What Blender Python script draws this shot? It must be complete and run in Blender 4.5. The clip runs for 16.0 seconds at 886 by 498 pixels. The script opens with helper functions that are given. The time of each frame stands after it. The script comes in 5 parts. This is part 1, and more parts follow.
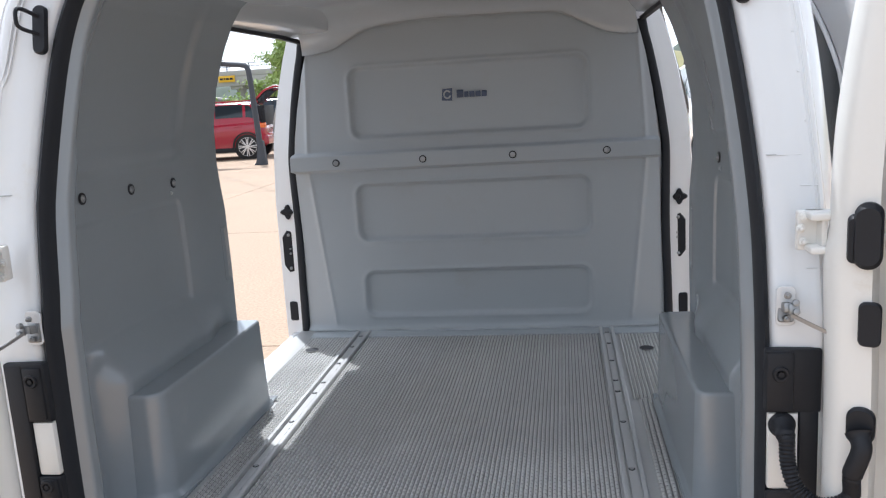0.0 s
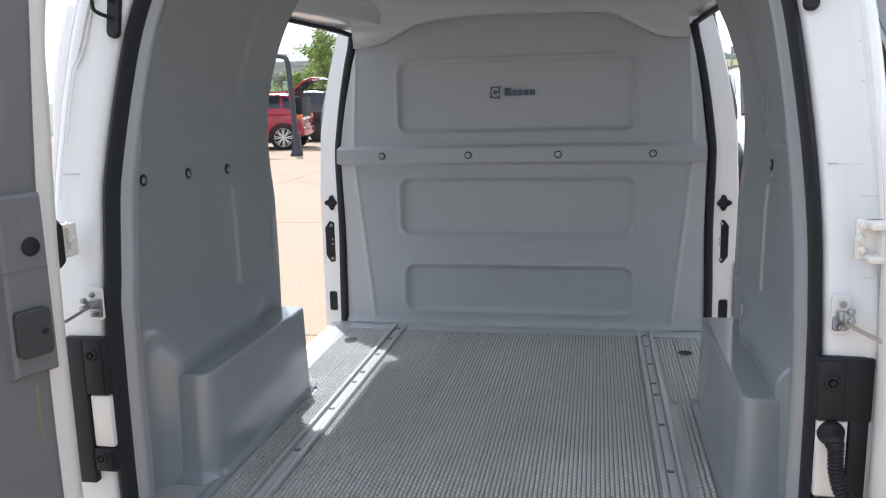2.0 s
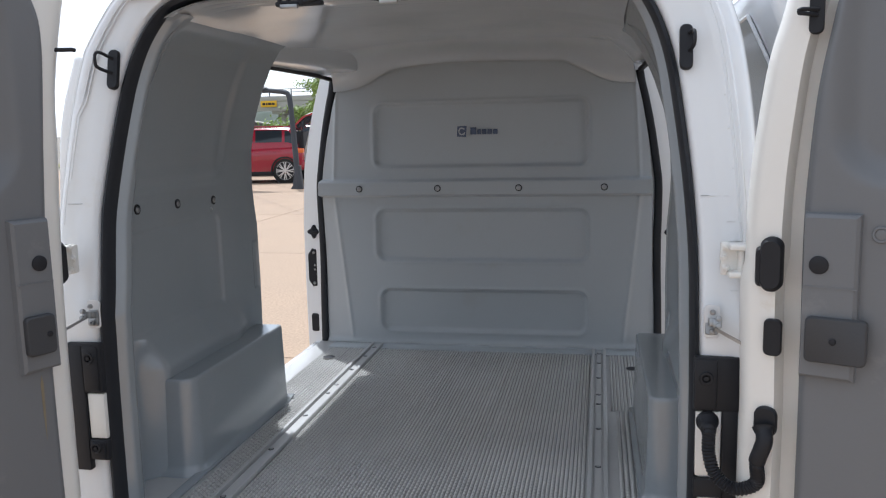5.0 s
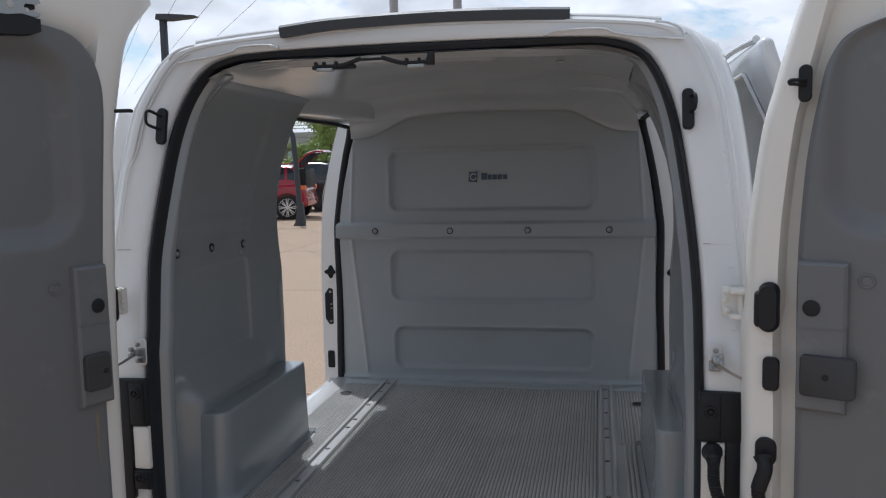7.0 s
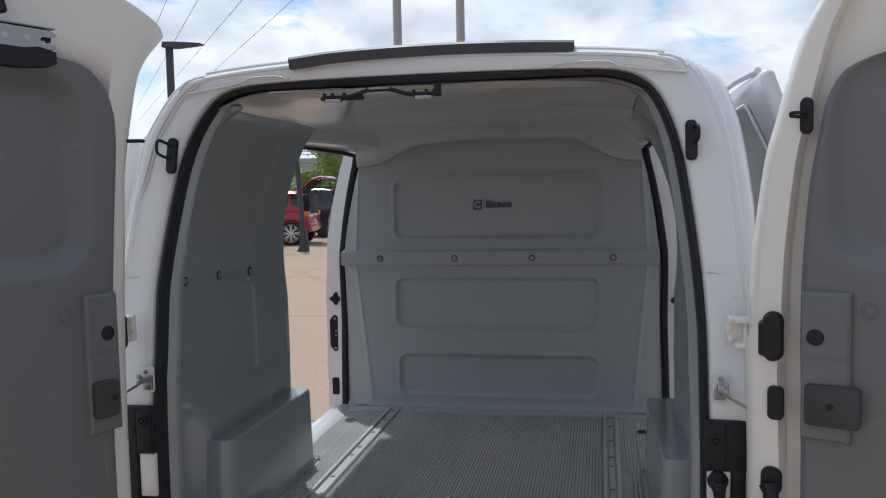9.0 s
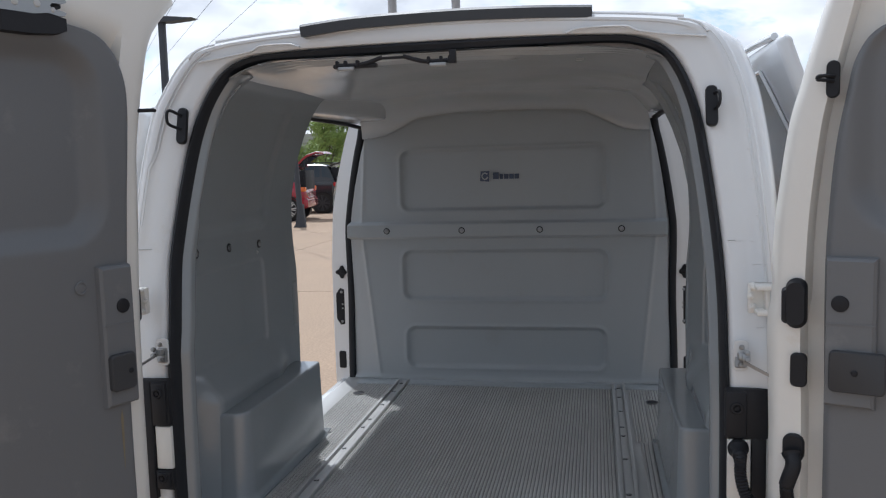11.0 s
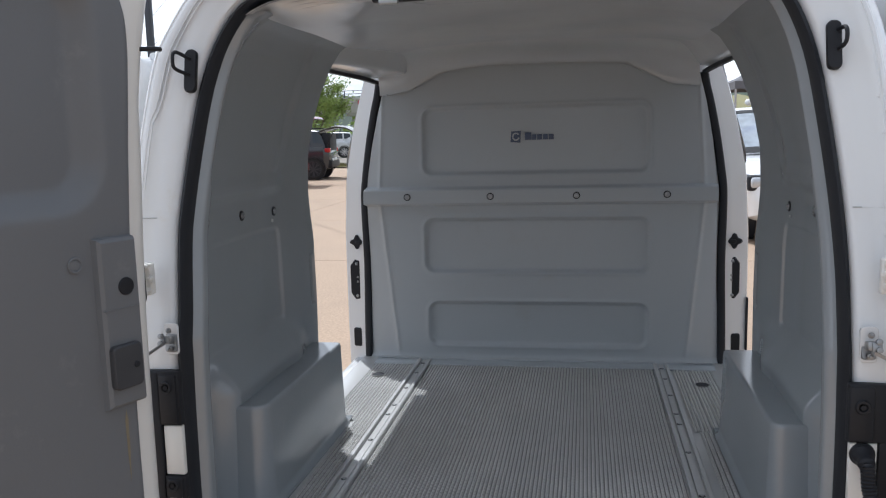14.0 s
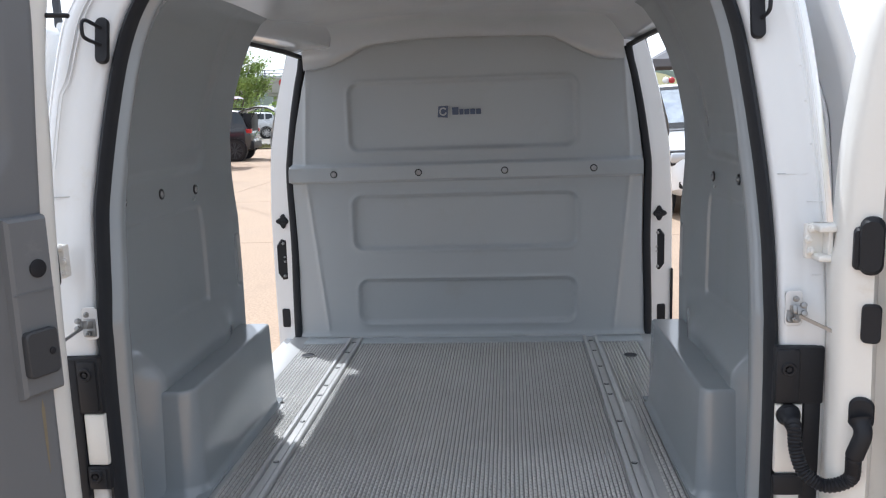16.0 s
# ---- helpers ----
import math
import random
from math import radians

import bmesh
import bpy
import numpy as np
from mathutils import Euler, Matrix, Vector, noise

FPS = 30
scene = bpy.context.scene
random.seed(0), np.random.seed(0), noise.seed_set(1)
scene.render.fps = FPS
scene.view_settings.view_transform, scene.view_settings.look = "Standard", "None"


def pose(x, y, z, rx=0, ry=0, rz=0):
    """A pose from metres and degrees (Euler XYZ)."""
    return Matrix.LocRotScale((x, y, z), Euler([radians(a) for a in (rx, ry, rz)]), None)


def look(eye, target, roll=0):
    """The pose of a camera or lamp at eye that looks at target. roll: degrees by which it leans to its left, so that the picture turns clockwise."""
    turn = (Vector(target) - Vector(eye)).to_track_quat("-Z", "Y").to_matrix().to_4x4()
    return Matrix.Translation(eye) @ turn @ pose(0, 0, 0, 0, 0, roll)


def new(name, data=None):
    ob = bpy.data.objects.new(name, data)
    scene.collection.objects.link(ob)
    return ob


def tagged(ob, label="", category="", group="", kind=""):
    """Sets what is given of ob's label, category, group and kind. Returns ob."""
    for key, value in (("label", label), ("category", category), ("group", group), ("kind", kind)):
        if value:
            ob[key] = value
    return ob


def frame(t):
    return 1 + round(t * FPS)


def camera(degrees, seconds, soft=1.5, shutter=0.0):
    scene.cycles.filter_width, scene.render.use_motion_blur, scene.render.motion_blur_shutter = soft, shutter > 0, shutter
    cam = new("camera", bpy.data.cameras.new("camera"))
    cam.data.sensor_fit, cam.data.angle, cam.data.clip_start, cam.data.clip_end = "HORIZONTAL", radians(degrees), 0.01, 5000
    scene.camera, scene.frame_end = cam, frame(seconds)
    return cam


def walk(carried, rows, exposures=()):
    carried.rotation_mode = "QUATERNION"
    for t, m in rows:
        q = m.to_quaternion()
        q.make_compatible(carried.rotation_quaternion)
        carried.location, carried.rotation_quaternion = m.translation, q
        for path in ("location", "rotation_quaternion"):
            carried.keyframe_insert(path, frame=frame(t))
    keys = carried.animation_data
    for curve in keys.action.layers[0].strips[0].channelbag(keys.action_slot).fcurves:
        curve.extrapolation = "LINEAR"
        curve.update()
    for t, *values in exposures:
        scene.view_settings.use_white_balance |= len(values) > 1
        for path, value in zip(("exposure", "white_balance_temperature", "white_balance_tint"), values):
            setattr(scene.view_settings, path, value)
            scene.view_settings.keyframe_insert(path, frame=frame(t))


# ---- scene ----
cam = camera(56.8, 16.0, soft=1.2)
PATH = [
    (0, (0.372, -1.475, 1.487), (0.072, 0.467, 1.116), -3.5),
    (0.5, (0.364, -1.466, 1.482), (0.046, 0.473, 1.11), -2.8),
    (1, (0.361, -1.475, 1.485), (0.021, 0.461, 1.115), -2.4),
    (1.5, (0.345, -1.489, 1.483), (-0.014, 0.444, 1.112), -1.8),
    (2, (0.323, -1.509, 1.485), (-0.044, 0.421, 1.112), -1.4),
    (2.5, (0.277, -1.545, 1.49), (-0.089, 0.387, 1.125), -0.9),
    (3, (0.318, -1.579, 1.489), (-0.043, 0.356, 1.134), -0.9),
    (3.5, (0.423, -1.627, 1.485), (0.064, 0.309, 1.133), -0.9),
    (5.8, (0.547, -1.85, 1.519), (0.165, 0.094, 1.245), -1.7),
    (6, (0.558, -1.868, 1.523), (0.178, 0.076, 1.249), -1.8),
    (6.5, (0.51, -1.922, 1.543), (0.135, 0.03, 1.316), -1.6),
    (7, (0.486, -1.947, 1.548), (0.113, 0.007, 1.34), -1.3),
    (7.5, (0.474, -1.965, 1.555), (0.102, -0.008, 1.379), -1.2),
    (8, (0.469, -1.977, 1.573), (0.095, -0.017, 1.44), -1.2),
    (8.5, (0.475, -1.977, 1.564), (0.099, -0.017, 1.433), -1.1),
    (9, (0.481, -1.969, 1.557), (0.102, -0.011, 1.412), -1.2),
    (11.5, (0.397, -1.959, 1.535), (0.039, -0.003, 1.314), -1.8),
    (12, (0.378, -1.937, 1.525), (0.044, 0.02, 1.285), -1.6),
    (12.5, (0.409, -1.818, 1.514), (0.08, 0.138, 1.261), -1.3),
    (13, (0.423, -1.694, 1.51), (0.077, 0.258, 1.247), -1.4),
    (13.5, (0.341, -1.667, 1.515), (-0.023, 0.28, 1.239), -1.4),
    (14, (0.207, -1.665, 1.515), (-0.134, 0.285, 1.23), -1.5),
    (14.5, (0.177, -1.637, 1.505), (-0.095, 0.322, 1.206), -1.5),
    (15, (0.191, -1.624, 1.501), (-0.028, 0.339, 1.189), -1.7),
    (15.5, (0.195, -1.628, 1.498), (0.01, 0.336, 1.172), -1.8),
    (16, (0.191, -1.636, 1.497), (0.027, 0.328, 1.159), -1.9),
]
EXPOSURES = [(0.0, 0.67, 5700, 10), (3.7, 0.72, 5700, 10), (6.0, -0.17, 5700, 10), (8.0, -0.47, 5700, 10), (9.2, -0.35, 5700, 10), (11.5, -0.10, 5700, 10), (12.5, 0.13, 5700, 10), (14.5, 0.12, 5700, 10), (15.2, 0.42, 5700, 10), (16.0, 0.59, 5700, 10)]
walk(cam, [(t, look(eye, target, roll)) for t, eye, target, roll in PATH], EXPOSURES)

# ---------------------------------------------------------------- light
SUN_TO = Vector((-0.232, 0.395, 1.0)).normalized()
ELEV = math.asin(SUN_TO.z)
AZIM = math.atan2(SUN_TO.x, SUN_TO.y)
world = bpy.data.worlds.new("sky")
scene.world = world
world.use_nodes = True
wn, wl = world.node_tree.nodes, world.node_tree.links
wn.clear()
w_out = wn.new("ShaderNodeOutputWorld")
w_bg = wn.new("ShaderNodeBackground")
w_sky = wn.new("ShaderNodeTexSky")
w_sky.sky_type, w_sky.sun_disc = "NISHITA", False
w_sky.sun_elevation, w_sky.sun_rotation = ELEV, AZIM % (2 * math.pi)
w_co = wn.new("ShaderNodeTexCoord")
w_map = wn.new("ShaderNodeMapping")
w_map.inputs["Scale"].default_value = (1.0, 1.0, 1.9)
w_noise = wn.new("ShaderNodeTexNoise")
w_noise.inputs["Scale"].default_value = 7.5
w_noise.inputs["Detail"].default_value = 9.0
w_noise.inputs["Roughness"].default_value = 0.60
w_noise.inputs["Distortion"].default_value = 0.25
w_ramp = wn.new("ShaderNodeValToRGB")
w_ramp.color_ramp.elements[0].position, w_ramp.color_ramp.elements[1].position = 0.365, 0.465
w_tone = wn.new("ShaderNodeTexNoise")
w_tone.inputs["Scale"].default_value = 9.0
w_tone.inputs["Detail"].default_value = 6.0
w_tr = wn.new("ShaderNodeValToRGB")
w_tr.color_ramp.elements[0].position, w_tr.color_ramp.elements[1].position = 0.33, 0.62
w_tr.color_ramp.elements[0].color = (12.0, 12.1, 12.3, 1)
w_tr.color_ramp.elements[1].color = (18.6, 18.4, 18.1, 1)
w_sep = wn.new("ShaderNodeVectorMath")
w_sep.operation = "DOT_PRODUCT"
w_sep.inputs[1].default_value = (-0.74, 0.60, 0.0)
w_side = wn.new("ShaderNodeMapRange")
w_side.inputs["From Min"].default_value, w_side.inputs["From Max"].default_value = -0.75, 0.55
w_side.inputs["To Min"].default_value, w_side.inputs["To Max"].default_value = 0.52, 1.05
w_dim = wn.new("ShaderNodeMixRGB")
w_dim.blend_type = "MULTIPLY"
w_dim.inputs["Fac"].default_value = 1.0
w_mix = wn.new("ShaderNodeMixRGB")
w_bg.inputs["Strength"].default_value = 0.069
wl.new(w_co.outputs["Generated"], w_map.inputs["Vector"])
wl.new(w_map.outputs["Vector"], w_noise.inputs["Vector"])
wl.new(w_map.outputs["Vector"], w_tone.inputs["Vector"])
wl.new(w_noise.outputs["Fac"], w_ramp.inputs["Fac"])
wl.new(w_tone.outputs["Fac"], w_tr.inputs["Fac"])
wl.new(w_ramp.outputs["Color"], w_mix.inputs["Fac"])
w_blue = wn.new("ShaderNodeMixRGB")
w_blue.blend_type = "MULTIPLY"
w_blue.inputs["Fac"].default_value = 1.0
w_blue.inputs["Color2"].default_value = (2.7, 2.5, 2.25, 1)
wl.new(w_sky.outputs["Color"], w_blue.inputs["Color1"])
wl.new(w_blue.outputs["Color"], w_mix.inputs["Color1"])
wl.new(w_co.outputs["Generated"], w_sep.inputs[0])
wl.new(w_sep.outputs["Value"], w_side.inputs["Value"])
wl.new(w_tr.outputs["Color"], w_dim.inputs["Color1"])
wl.new(w_side.outputs["Result"], w_dim.inputs["Color2"])
wl.new(w_dim.outputs["Color"], w_mix.inputs["Color2"])
wl.new(w_mix.outputs["Color"], w_bg.inputs["Color"])
wl.new(w_bg.outputs["Background"], w_out.inputs["Surface"])

sun = new("sun", bpy.data.lights.new("sun", "SUN"))
sun.data.energy, sun.data.angle, sun.data.color = 3.7, radians(0.6), (1.0, 0.955, 0.88)
sun.matrix_world = look(SUN_TO * 40, (0, 0, 0))


# ---------------------------------------------------------------- materials
def material(name, color, rough=0.5, metal=0.0, vary=0.12, scale=6.0, fine=120.0, bump=0.05, coat=0.0,
             rough_vary=0.12, spec=0.5, per_object=0.0, dirt=None, dirt_at=0.62, grain=0.35):
    m = bpy.data.materials.new(name)
    m.use_nodes = True
    n, l = m.node_tree.nodes, m.node_tree.links
    b = n["Principled BSDF"]
    co = n.new("ShaderNodeTexCoord")
    big, small = n.new("ShaderNodeTexNoise"), n.new("ShaderNodeTexNoise")
    big.inputs["Scale"].default_value, big.inputs["Detail"].default_value = scale, 5.0
    small.inputs["Scale"].default_value, small.inputs["Detail"].default_value = fine, 3.0
    l.new(co.outputs["Object"], big.inputs["Vector"])
    l.new(co.outputs["Object"], small.inputs["Vector"])
    mixer = n.new("ShaderNodeMixRGB")
    c = Vector(color)
    mixer.inputs["Color1"].default_value = (*(c * (1 - vary)), 1)
    mixer.inputs["Color2"].default_value = (*[min(1.0, v * (1 + vary)) for v in c], 1)
    add = n.new("ShaderNodeMath")
    add.operation = "MULTIPLY_ADD"
    l.new(small.outputs["Fac"], add.inputs[0])
    add.inputs[1].default_value = grain
    half = n.new("ShaderNodeMath")
    half.operation = "MULTIPLY"
    half.inputs[1].default_value = 1.05 - grain
    l.new(big.outputs["Fac"], half.inputs[0])
    l.new(half.outputs[0], add.inputs[2])
    l.new(add.outputs[0], mixer.inputs["Fac"])
    top = mixer.outputs["Color"]
    if per_object:
        oi = n.new("ShaderNodeObjectInfo")
        hv = n.new("ShaderNodeHueSaturation")
        k = n.new("ShaderNodeMapRange")
        k.inputs["To Min"].default_value, k.inputs["To Max"].default_value = 1 - per_object, 1 + per_object
        l.new(oi.outputs["Random"], k.inputs["Value"])
        l.new(k.outputs["Result"], hv.inputs["Value"])
        l.new(top, hv.inputs["Color"])
        top = hv.outputs["Color"]
    if dirt:
        dn, dr, dm = n.new("ShaderNodeTexNoise"), n.new("ShaderNodeValToRGB"), n.new("ShaderNodeMixRGB")
        dn.inputs["Scale"].default_value, dn.inputs["Detail"].default_value = scale * 1.7, 8.0
        dn.inputs["Roughness"].default_value = 0.68
        l.new(co.outputs["Object"], dn.inputs["Vector"])
        dr.color_ramp.elements[0].position, dr.color_ramp.elements[1].position = dirt_at - 0.06, dirt_at + 0.22
        l.new(dn.outputs["Fac"], dr.inputs["Fac"])
        l.new(dr.outputs["Color"], dm.inputs["Fac"])
        l.new(top, dm.inputs["Color1"])
        dm.inputs["Color2"].default_value = (*dirt, 1)
        top = dm.outputs["Color"]
    l.new(top, b.inputs["Base Color"])
    rr = n.new("ShaderNodeMapRange")
    rr.inputs["To Min"].default_value, rr.inputs["To Max"].default_value = max(0.02, rough - rough_vary), min(1, rough + rough_vary)
    l.new(big.outputs["Fac"], rr.inputs["Value"])
    l.new(rr.outputs["Result"], b.inputs["Roughness"])
    b.inputs["Metallic"].default_value = metal
    b.inputs["Specular IOR Level"].default_value = spec
    b.inputs["Coat Weight"].default_value = coat
    b.inputs["Coat Roughness"].default_value = 0.06
    if bump:
        bp = n.new("ShaderNodeBump")
        bp.inputs["Strength"].default_value, bp.inputs["Distance"].default_value = bump, 0.002
        l.new(small.outputs["Fac"], bp.inputs["Height"])
        l.new(bp.outputs["Normal"], b.inputs["Normal"])
    return m


WHITE = material("white_paint", (0.72, 0.735, 0.75), 0.24, vary=0.02, scale=3, bump=0.012, coat=0.5, rough_vary=0.06,
                 dirt=(0.62, 0.58, 0.50), dirt_at=0.70)
CREAM = material("inner_white_paint", (0.78, 0.77, 0.735), 0.34, vary=0.025, scale=3, bump=0.02, coat=0.2,
                 dirt=(0.60, 0.52, 0.40), dirt_at=0.68)
# same grey as the bulkhead, darkened: the walls' shade is in the colour
LINER = material("shaded_grey_gelcoat", (0.275, 0.298, 0.317), 0.16, vary=0.05, spec=0.9, scale=2.5, fine=60, bump=0.025, rough_vary=0.07,
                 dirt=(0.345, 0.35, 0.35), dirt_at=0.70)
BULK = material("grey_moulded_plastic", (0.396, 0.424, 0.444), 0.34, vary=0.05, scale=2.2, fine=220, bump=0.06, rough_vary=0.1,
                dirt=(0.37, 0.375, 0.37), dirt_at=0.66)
# same grey again, lightened: light bounced up to the ceiling is in the colour
HEAD = material("bounce_lit_headliner", (0.51, 0.54, 0.567), 0.14, spec=0.9, vary=0.05, scale=3, fine=60, bump=0.05, rough_vary=0.1)
TRIM = material("grey_door_trim", (0.150, 0.157, 0.167), 0.5, vary=0.06, scale=3, fine=200, bump=0.07,
                dirt=(0.26, 0.26, 0.255), dirt_at=0.66)
RUBBER = material("black_rubber", (0.014, 0.016, 0.021), 0.58, vary=0.2, scale=9, fine=90, bump=0.12, spec=0.38)
# blue-grey lift is the sky's reflection put into the rubber's colour
STRIP = material("sky_tinted_rubber", (0.045, 0.053, 0.066), 0.5, vary=0.15, scale=7, fine=90, bump=0.1)
BLACK = material("black_plastic", (0.017, 0.018, 0.022), 0.5, vary=0.2, scale=8, fine=160, bump=0.12, spec=0.28)
PLATE = material("charcoal_plastic", (0.045, 0.047, 0.052), 0.6, vary=0.1, scale=8, fine=300, bump=0.2)
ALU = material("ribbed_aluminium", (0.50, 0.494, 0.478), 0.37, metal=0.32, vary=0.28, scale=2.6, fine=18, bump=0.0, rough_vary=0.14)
# darker than the ribs: the shade between them is put into this colour
GROOVE = material("groove_shade_aluminium", (0.23, 0.226, 0.217), 0.5, metal=0.2, vary=0.25, scale=5, fine=60, bump=0.1)
RAIL = material("brushed_aluminium_rail", (0.50, 0.50, 0.495), 0.40, metal=0.25, vary=0.1, scale=6, fine=60, bump=0.06)
STEEL = material("zinc_steel", (0.36, 0.365, 0.37), 0.36, metal=1.0, vary=0.12, scale=12, fine=160, bump=0.05)
CONCRETE = material("concrete_lot", (0.335, 0.245, 0.172), 0.9, vary=0.62, scale=0.9, fine=48, bump=0.8, per_object=0.04, grain=0.85,
                    dirt=(0.29, 0.215, 0.155), dirt_at=0.60)
GROUND = material("joint_and_ground", (0.20, 0.18, 0.15), 0.95, vary=0.2, scale=0.3, fine=8, bump=0.3)
GRASS = material("grass", (0.19, 0.175, 0.075), 0.9, vary=0.4, scale=0.5, fine=9, bump=0.4)
LEAF = material("leaves", (0.24, 0.33, 0.085), 0.6, vary=0.45, scale=1.2, fine=12, bump=0.0)
FARLEAF = material("far_leaves", (0.032, 0.052, 0.034), 0.8, vary=0.4, scale=0.15, fine=1.2, bump=0.0)
BARK = material("bark", (0.13, 0.10, 0.075), 0.9, vary=0.3, scale=5, fine=40, bump=0.6)
BRIDGE = material("bridge_concrete", (0.42, 0.40, 0.37), 0.85, vary=0.12, scale=0.3, fine=4, bump=0.2)
POST = material("slate_painted_steel", (0.05, 0.058, 0.072), 0.6, vary=0.1, scale=3, fine=50, bump=0.05)
FABRIC = material("shade_fabric", (0.13, 0.13, 0.14), 0.85, vary=0.12, scale=1, fine=80, bump=0.1)
GALV = material("galvanised_pole", (0.40, 0.40, 0.41), 0.5, metal=0.4, vary=0.08, scale=1, fine=30, bump=0.03)
RED = material("red_car_paint", (0.33, 0.008, 0.03), 0.26, vary=0.05, scale=2, bump=0.0, coat=0.9, rough_vary=0.05)
DARK = material("dark_grey_car_paint", (0.030, 0.033, 0.038), 0.26, vary=0.08, scale=2, bump=0.0, coat=0.8, rough_vary=0.05)
SILVER = material("silver_car_paint", (0.62, 0.64, 0.66), 0.28, metal=0.3, vary=0.04, scale=2, bump=0.0, coat=0.8, rough_vary=0.05)
PEARL = material("white_car_paint", (0.78, 0.79, 0.80), 0.22, vary=0.03, scale=2, bump=0.0, coat=0.8, rough_vary=0.05)
GLASS = material("tinted_glass", (0.02, 0.03, 0.04), 0.06, vary=0.2, scale=2, bump=0.0, spec=0.7, rough_vary=0.02)
STAIN = material("dried_drip", (0.22, 0.185, 0.12), 0.7, vary=0.3, scale=20, bump=0.0)
PANE = material("dark_van_glass", (0.018, 0.028, 0.038), 0.12, vary=0.2, scale=2, bump=0.0, spec=0.3, rough_vary=0.03)
TYRE = material("tyre_rubber", (0.022, 0.022, 0.022), 0.8, vary=0.2, scale=8, fine=60, bump=0.3)
RIM = material("machined_alloy", (0.62, 0.62, 0.63), 0.3, metal=0.8, vary=0.06, scale=8, bump=0.0)
# pale, blotchy tone paints the sky's reflection onto the glass
SCREEN = material("sky_lit_windscreen", (0.42, 0.46, 0.50), 0.05, metal=0.6, vary=0.7, scale=2.6, fine=9, bump=0.0, rough_vary=0.02, grain=0.6)
LAMP_RED = material("red_tail_lens", (0.45, 0.02, 0.02), 0.15, vary=0.1, bump=0.0, coat=0.5)
LAMP_AMBER = material("amber_lens", (0.75, 0.16, 0.03), 0.15, vary=0.1, bump=0.0, coat=0.5)
LAMP_CLEAR = material("clear_lens", (0.55, 0.57, 0.6), 0.1, metal=0.5, vary=0.1, bump=0.0, coat=0.5)
YELLOW = material("yellow_sign_paint", (0.80, 0.46, 0.02), 0.5, vary=0.04, bump=0.0)
BADGE_DK = material("navy_badge_ink", (0.065, 0.088, 0.15), 0.4, vary=0.1, bump=0.0)
BADGE_LT = material("badge_film", (0.40, 0.42, 0.43), 0.35, vary=0.04, bump=0.0)
SIGN_WHITE = material("white_sign_paint", (0.8, 0.8, 0.8), 0.5, vary=0.03, bump=0.0)


# ---------------------------------------------------------------- mesh helpers
def link(name, me, mat, parent=None, label=""):
    ob = new(name, me)
    if mat and not me.materials:
        me.materials.append(mat)
    if parent is not None:
        ob.parent = parent
    return tagged(ob, label) if label else ob


def part(name, bm, mat, parent=None, label="", smooth=True, angle=40):
    me = bpy.data.meshes.new(name)
    bmesh.ops.recalc_face_normals(bm, faces=bm.faces)
    if smooth:
        for f in bm.faces:
            f.smooth = True
        for e in bm.edges:
            if len(e.link_faces) == 2 and e.calc_face_angle(0) > radians(angle):
                e.smooth = False
    bm.to_mesh(me)
    bm.free()
    return link(name, me, mat, parent, label)


def add_box(bm, lo, hi, bevel=0.0, seg=2, m=None):
    lo, hi = Vector(lo), Vector(hi)
    r = bmesh.ops.create_cube(bm, size=1.0)
    vs = r["verts"]
    for v in vs:
        v.co = Vector([lo[i] + (v.co[i] + 0.5) * (hi[i] - lo[i]) for i in range(3)])
    if bevel:
        es = list({e for v in vs for e in v.link_edges})
        g = bmesh.ops.bevel(bm, geom=es, offset=bevel, segments=seg, affect="EDGES", profile=0.5, clamp_overlap=True)
        vs = list({v for f in g["faces"] for v in f.verts} | {v for v in vs if v.is_valid})
    if m is not None:
        bmesh.ops.transform(bm, matrix=m, verts=vs)
    return vs


def box(lo, hi, bevel=0.004, seg=2, m=None):
    bm = bmesh.new()
    add_box(bm, lo, hi, bevel, seg, m)
    return bm


def add_cyl(bm, r1, r2, h, m, n=20, bevel=0.0):
    g = bmesh.ops.create_cone(bm, cap_ends=True, segments=n, radius1=r1, radius2=r2, depth=h)
    vs = g["verts"]
    if bevel:
        es = [e for e in {e for v in vs for e in v.link_edges} if len(e.link_faces) == 2 and e.calc_face_angle(0) > 1.0]
        k = bmesh.ops.bevel(bm, geom=es, offset=bevel, segments=2, affect="EDGES", profile=0.5)
        vs = list({v for f in k["faces"] for v in f.verts} | {v for v in vs if v.is_valid})
    bmesh.ops.transform(bm, matrix=m, verts=vs)
    return vs


def cyl(r1, r2, h, m, n=20, bevel=0.0):
    bm = bmesh.new()
    add_cyl(bm, r1, r2, h, m, n, bevel)
    return bm


def grid(rows, close_u=False, close_v=False, bm=None):
    """A quad surface over rows of points."""
    bm = bm or bmesh.new()
    vs = [[bm.verts.new(p) for p in r] for r in rows]
    R, C = len(vs), len(vs[0])
    for i in range(R if close_v else R - 1):
        for j in range(C if close_u else C - 1):
            a, b, c, d = vs[i][j], vs[i][(j + 1) % C], vs[(i + 1) % R][(j + 1) % C], vs[(i + 1) % R][j]
            if len({a, b, c, d}) == 4:
                bm.faces.new((a, b, c, d))
    return bm


def np_grid(name, X, Y, Z, mat, parent, label="", flip=False):
    """A dense quad surface out of three arrays of one shape."""
    R, C = X.shape
    v = np.stack([X, Y, Z], -1).reshape(-1, 3)
    i, j = np.meshgrid(np.arange(R - 1), np.arange(C - 1), indexing="ij")
    a = (i * C + j).ravel()
    q = np.stack([a, a + 1, a + C + 1, a + C], -1)
    if flip:
        q = q[:, ::-1]
    me = bpy.data.meshes.new(name)
    me.from_pydata(v.tolist(), [], q.tolist())
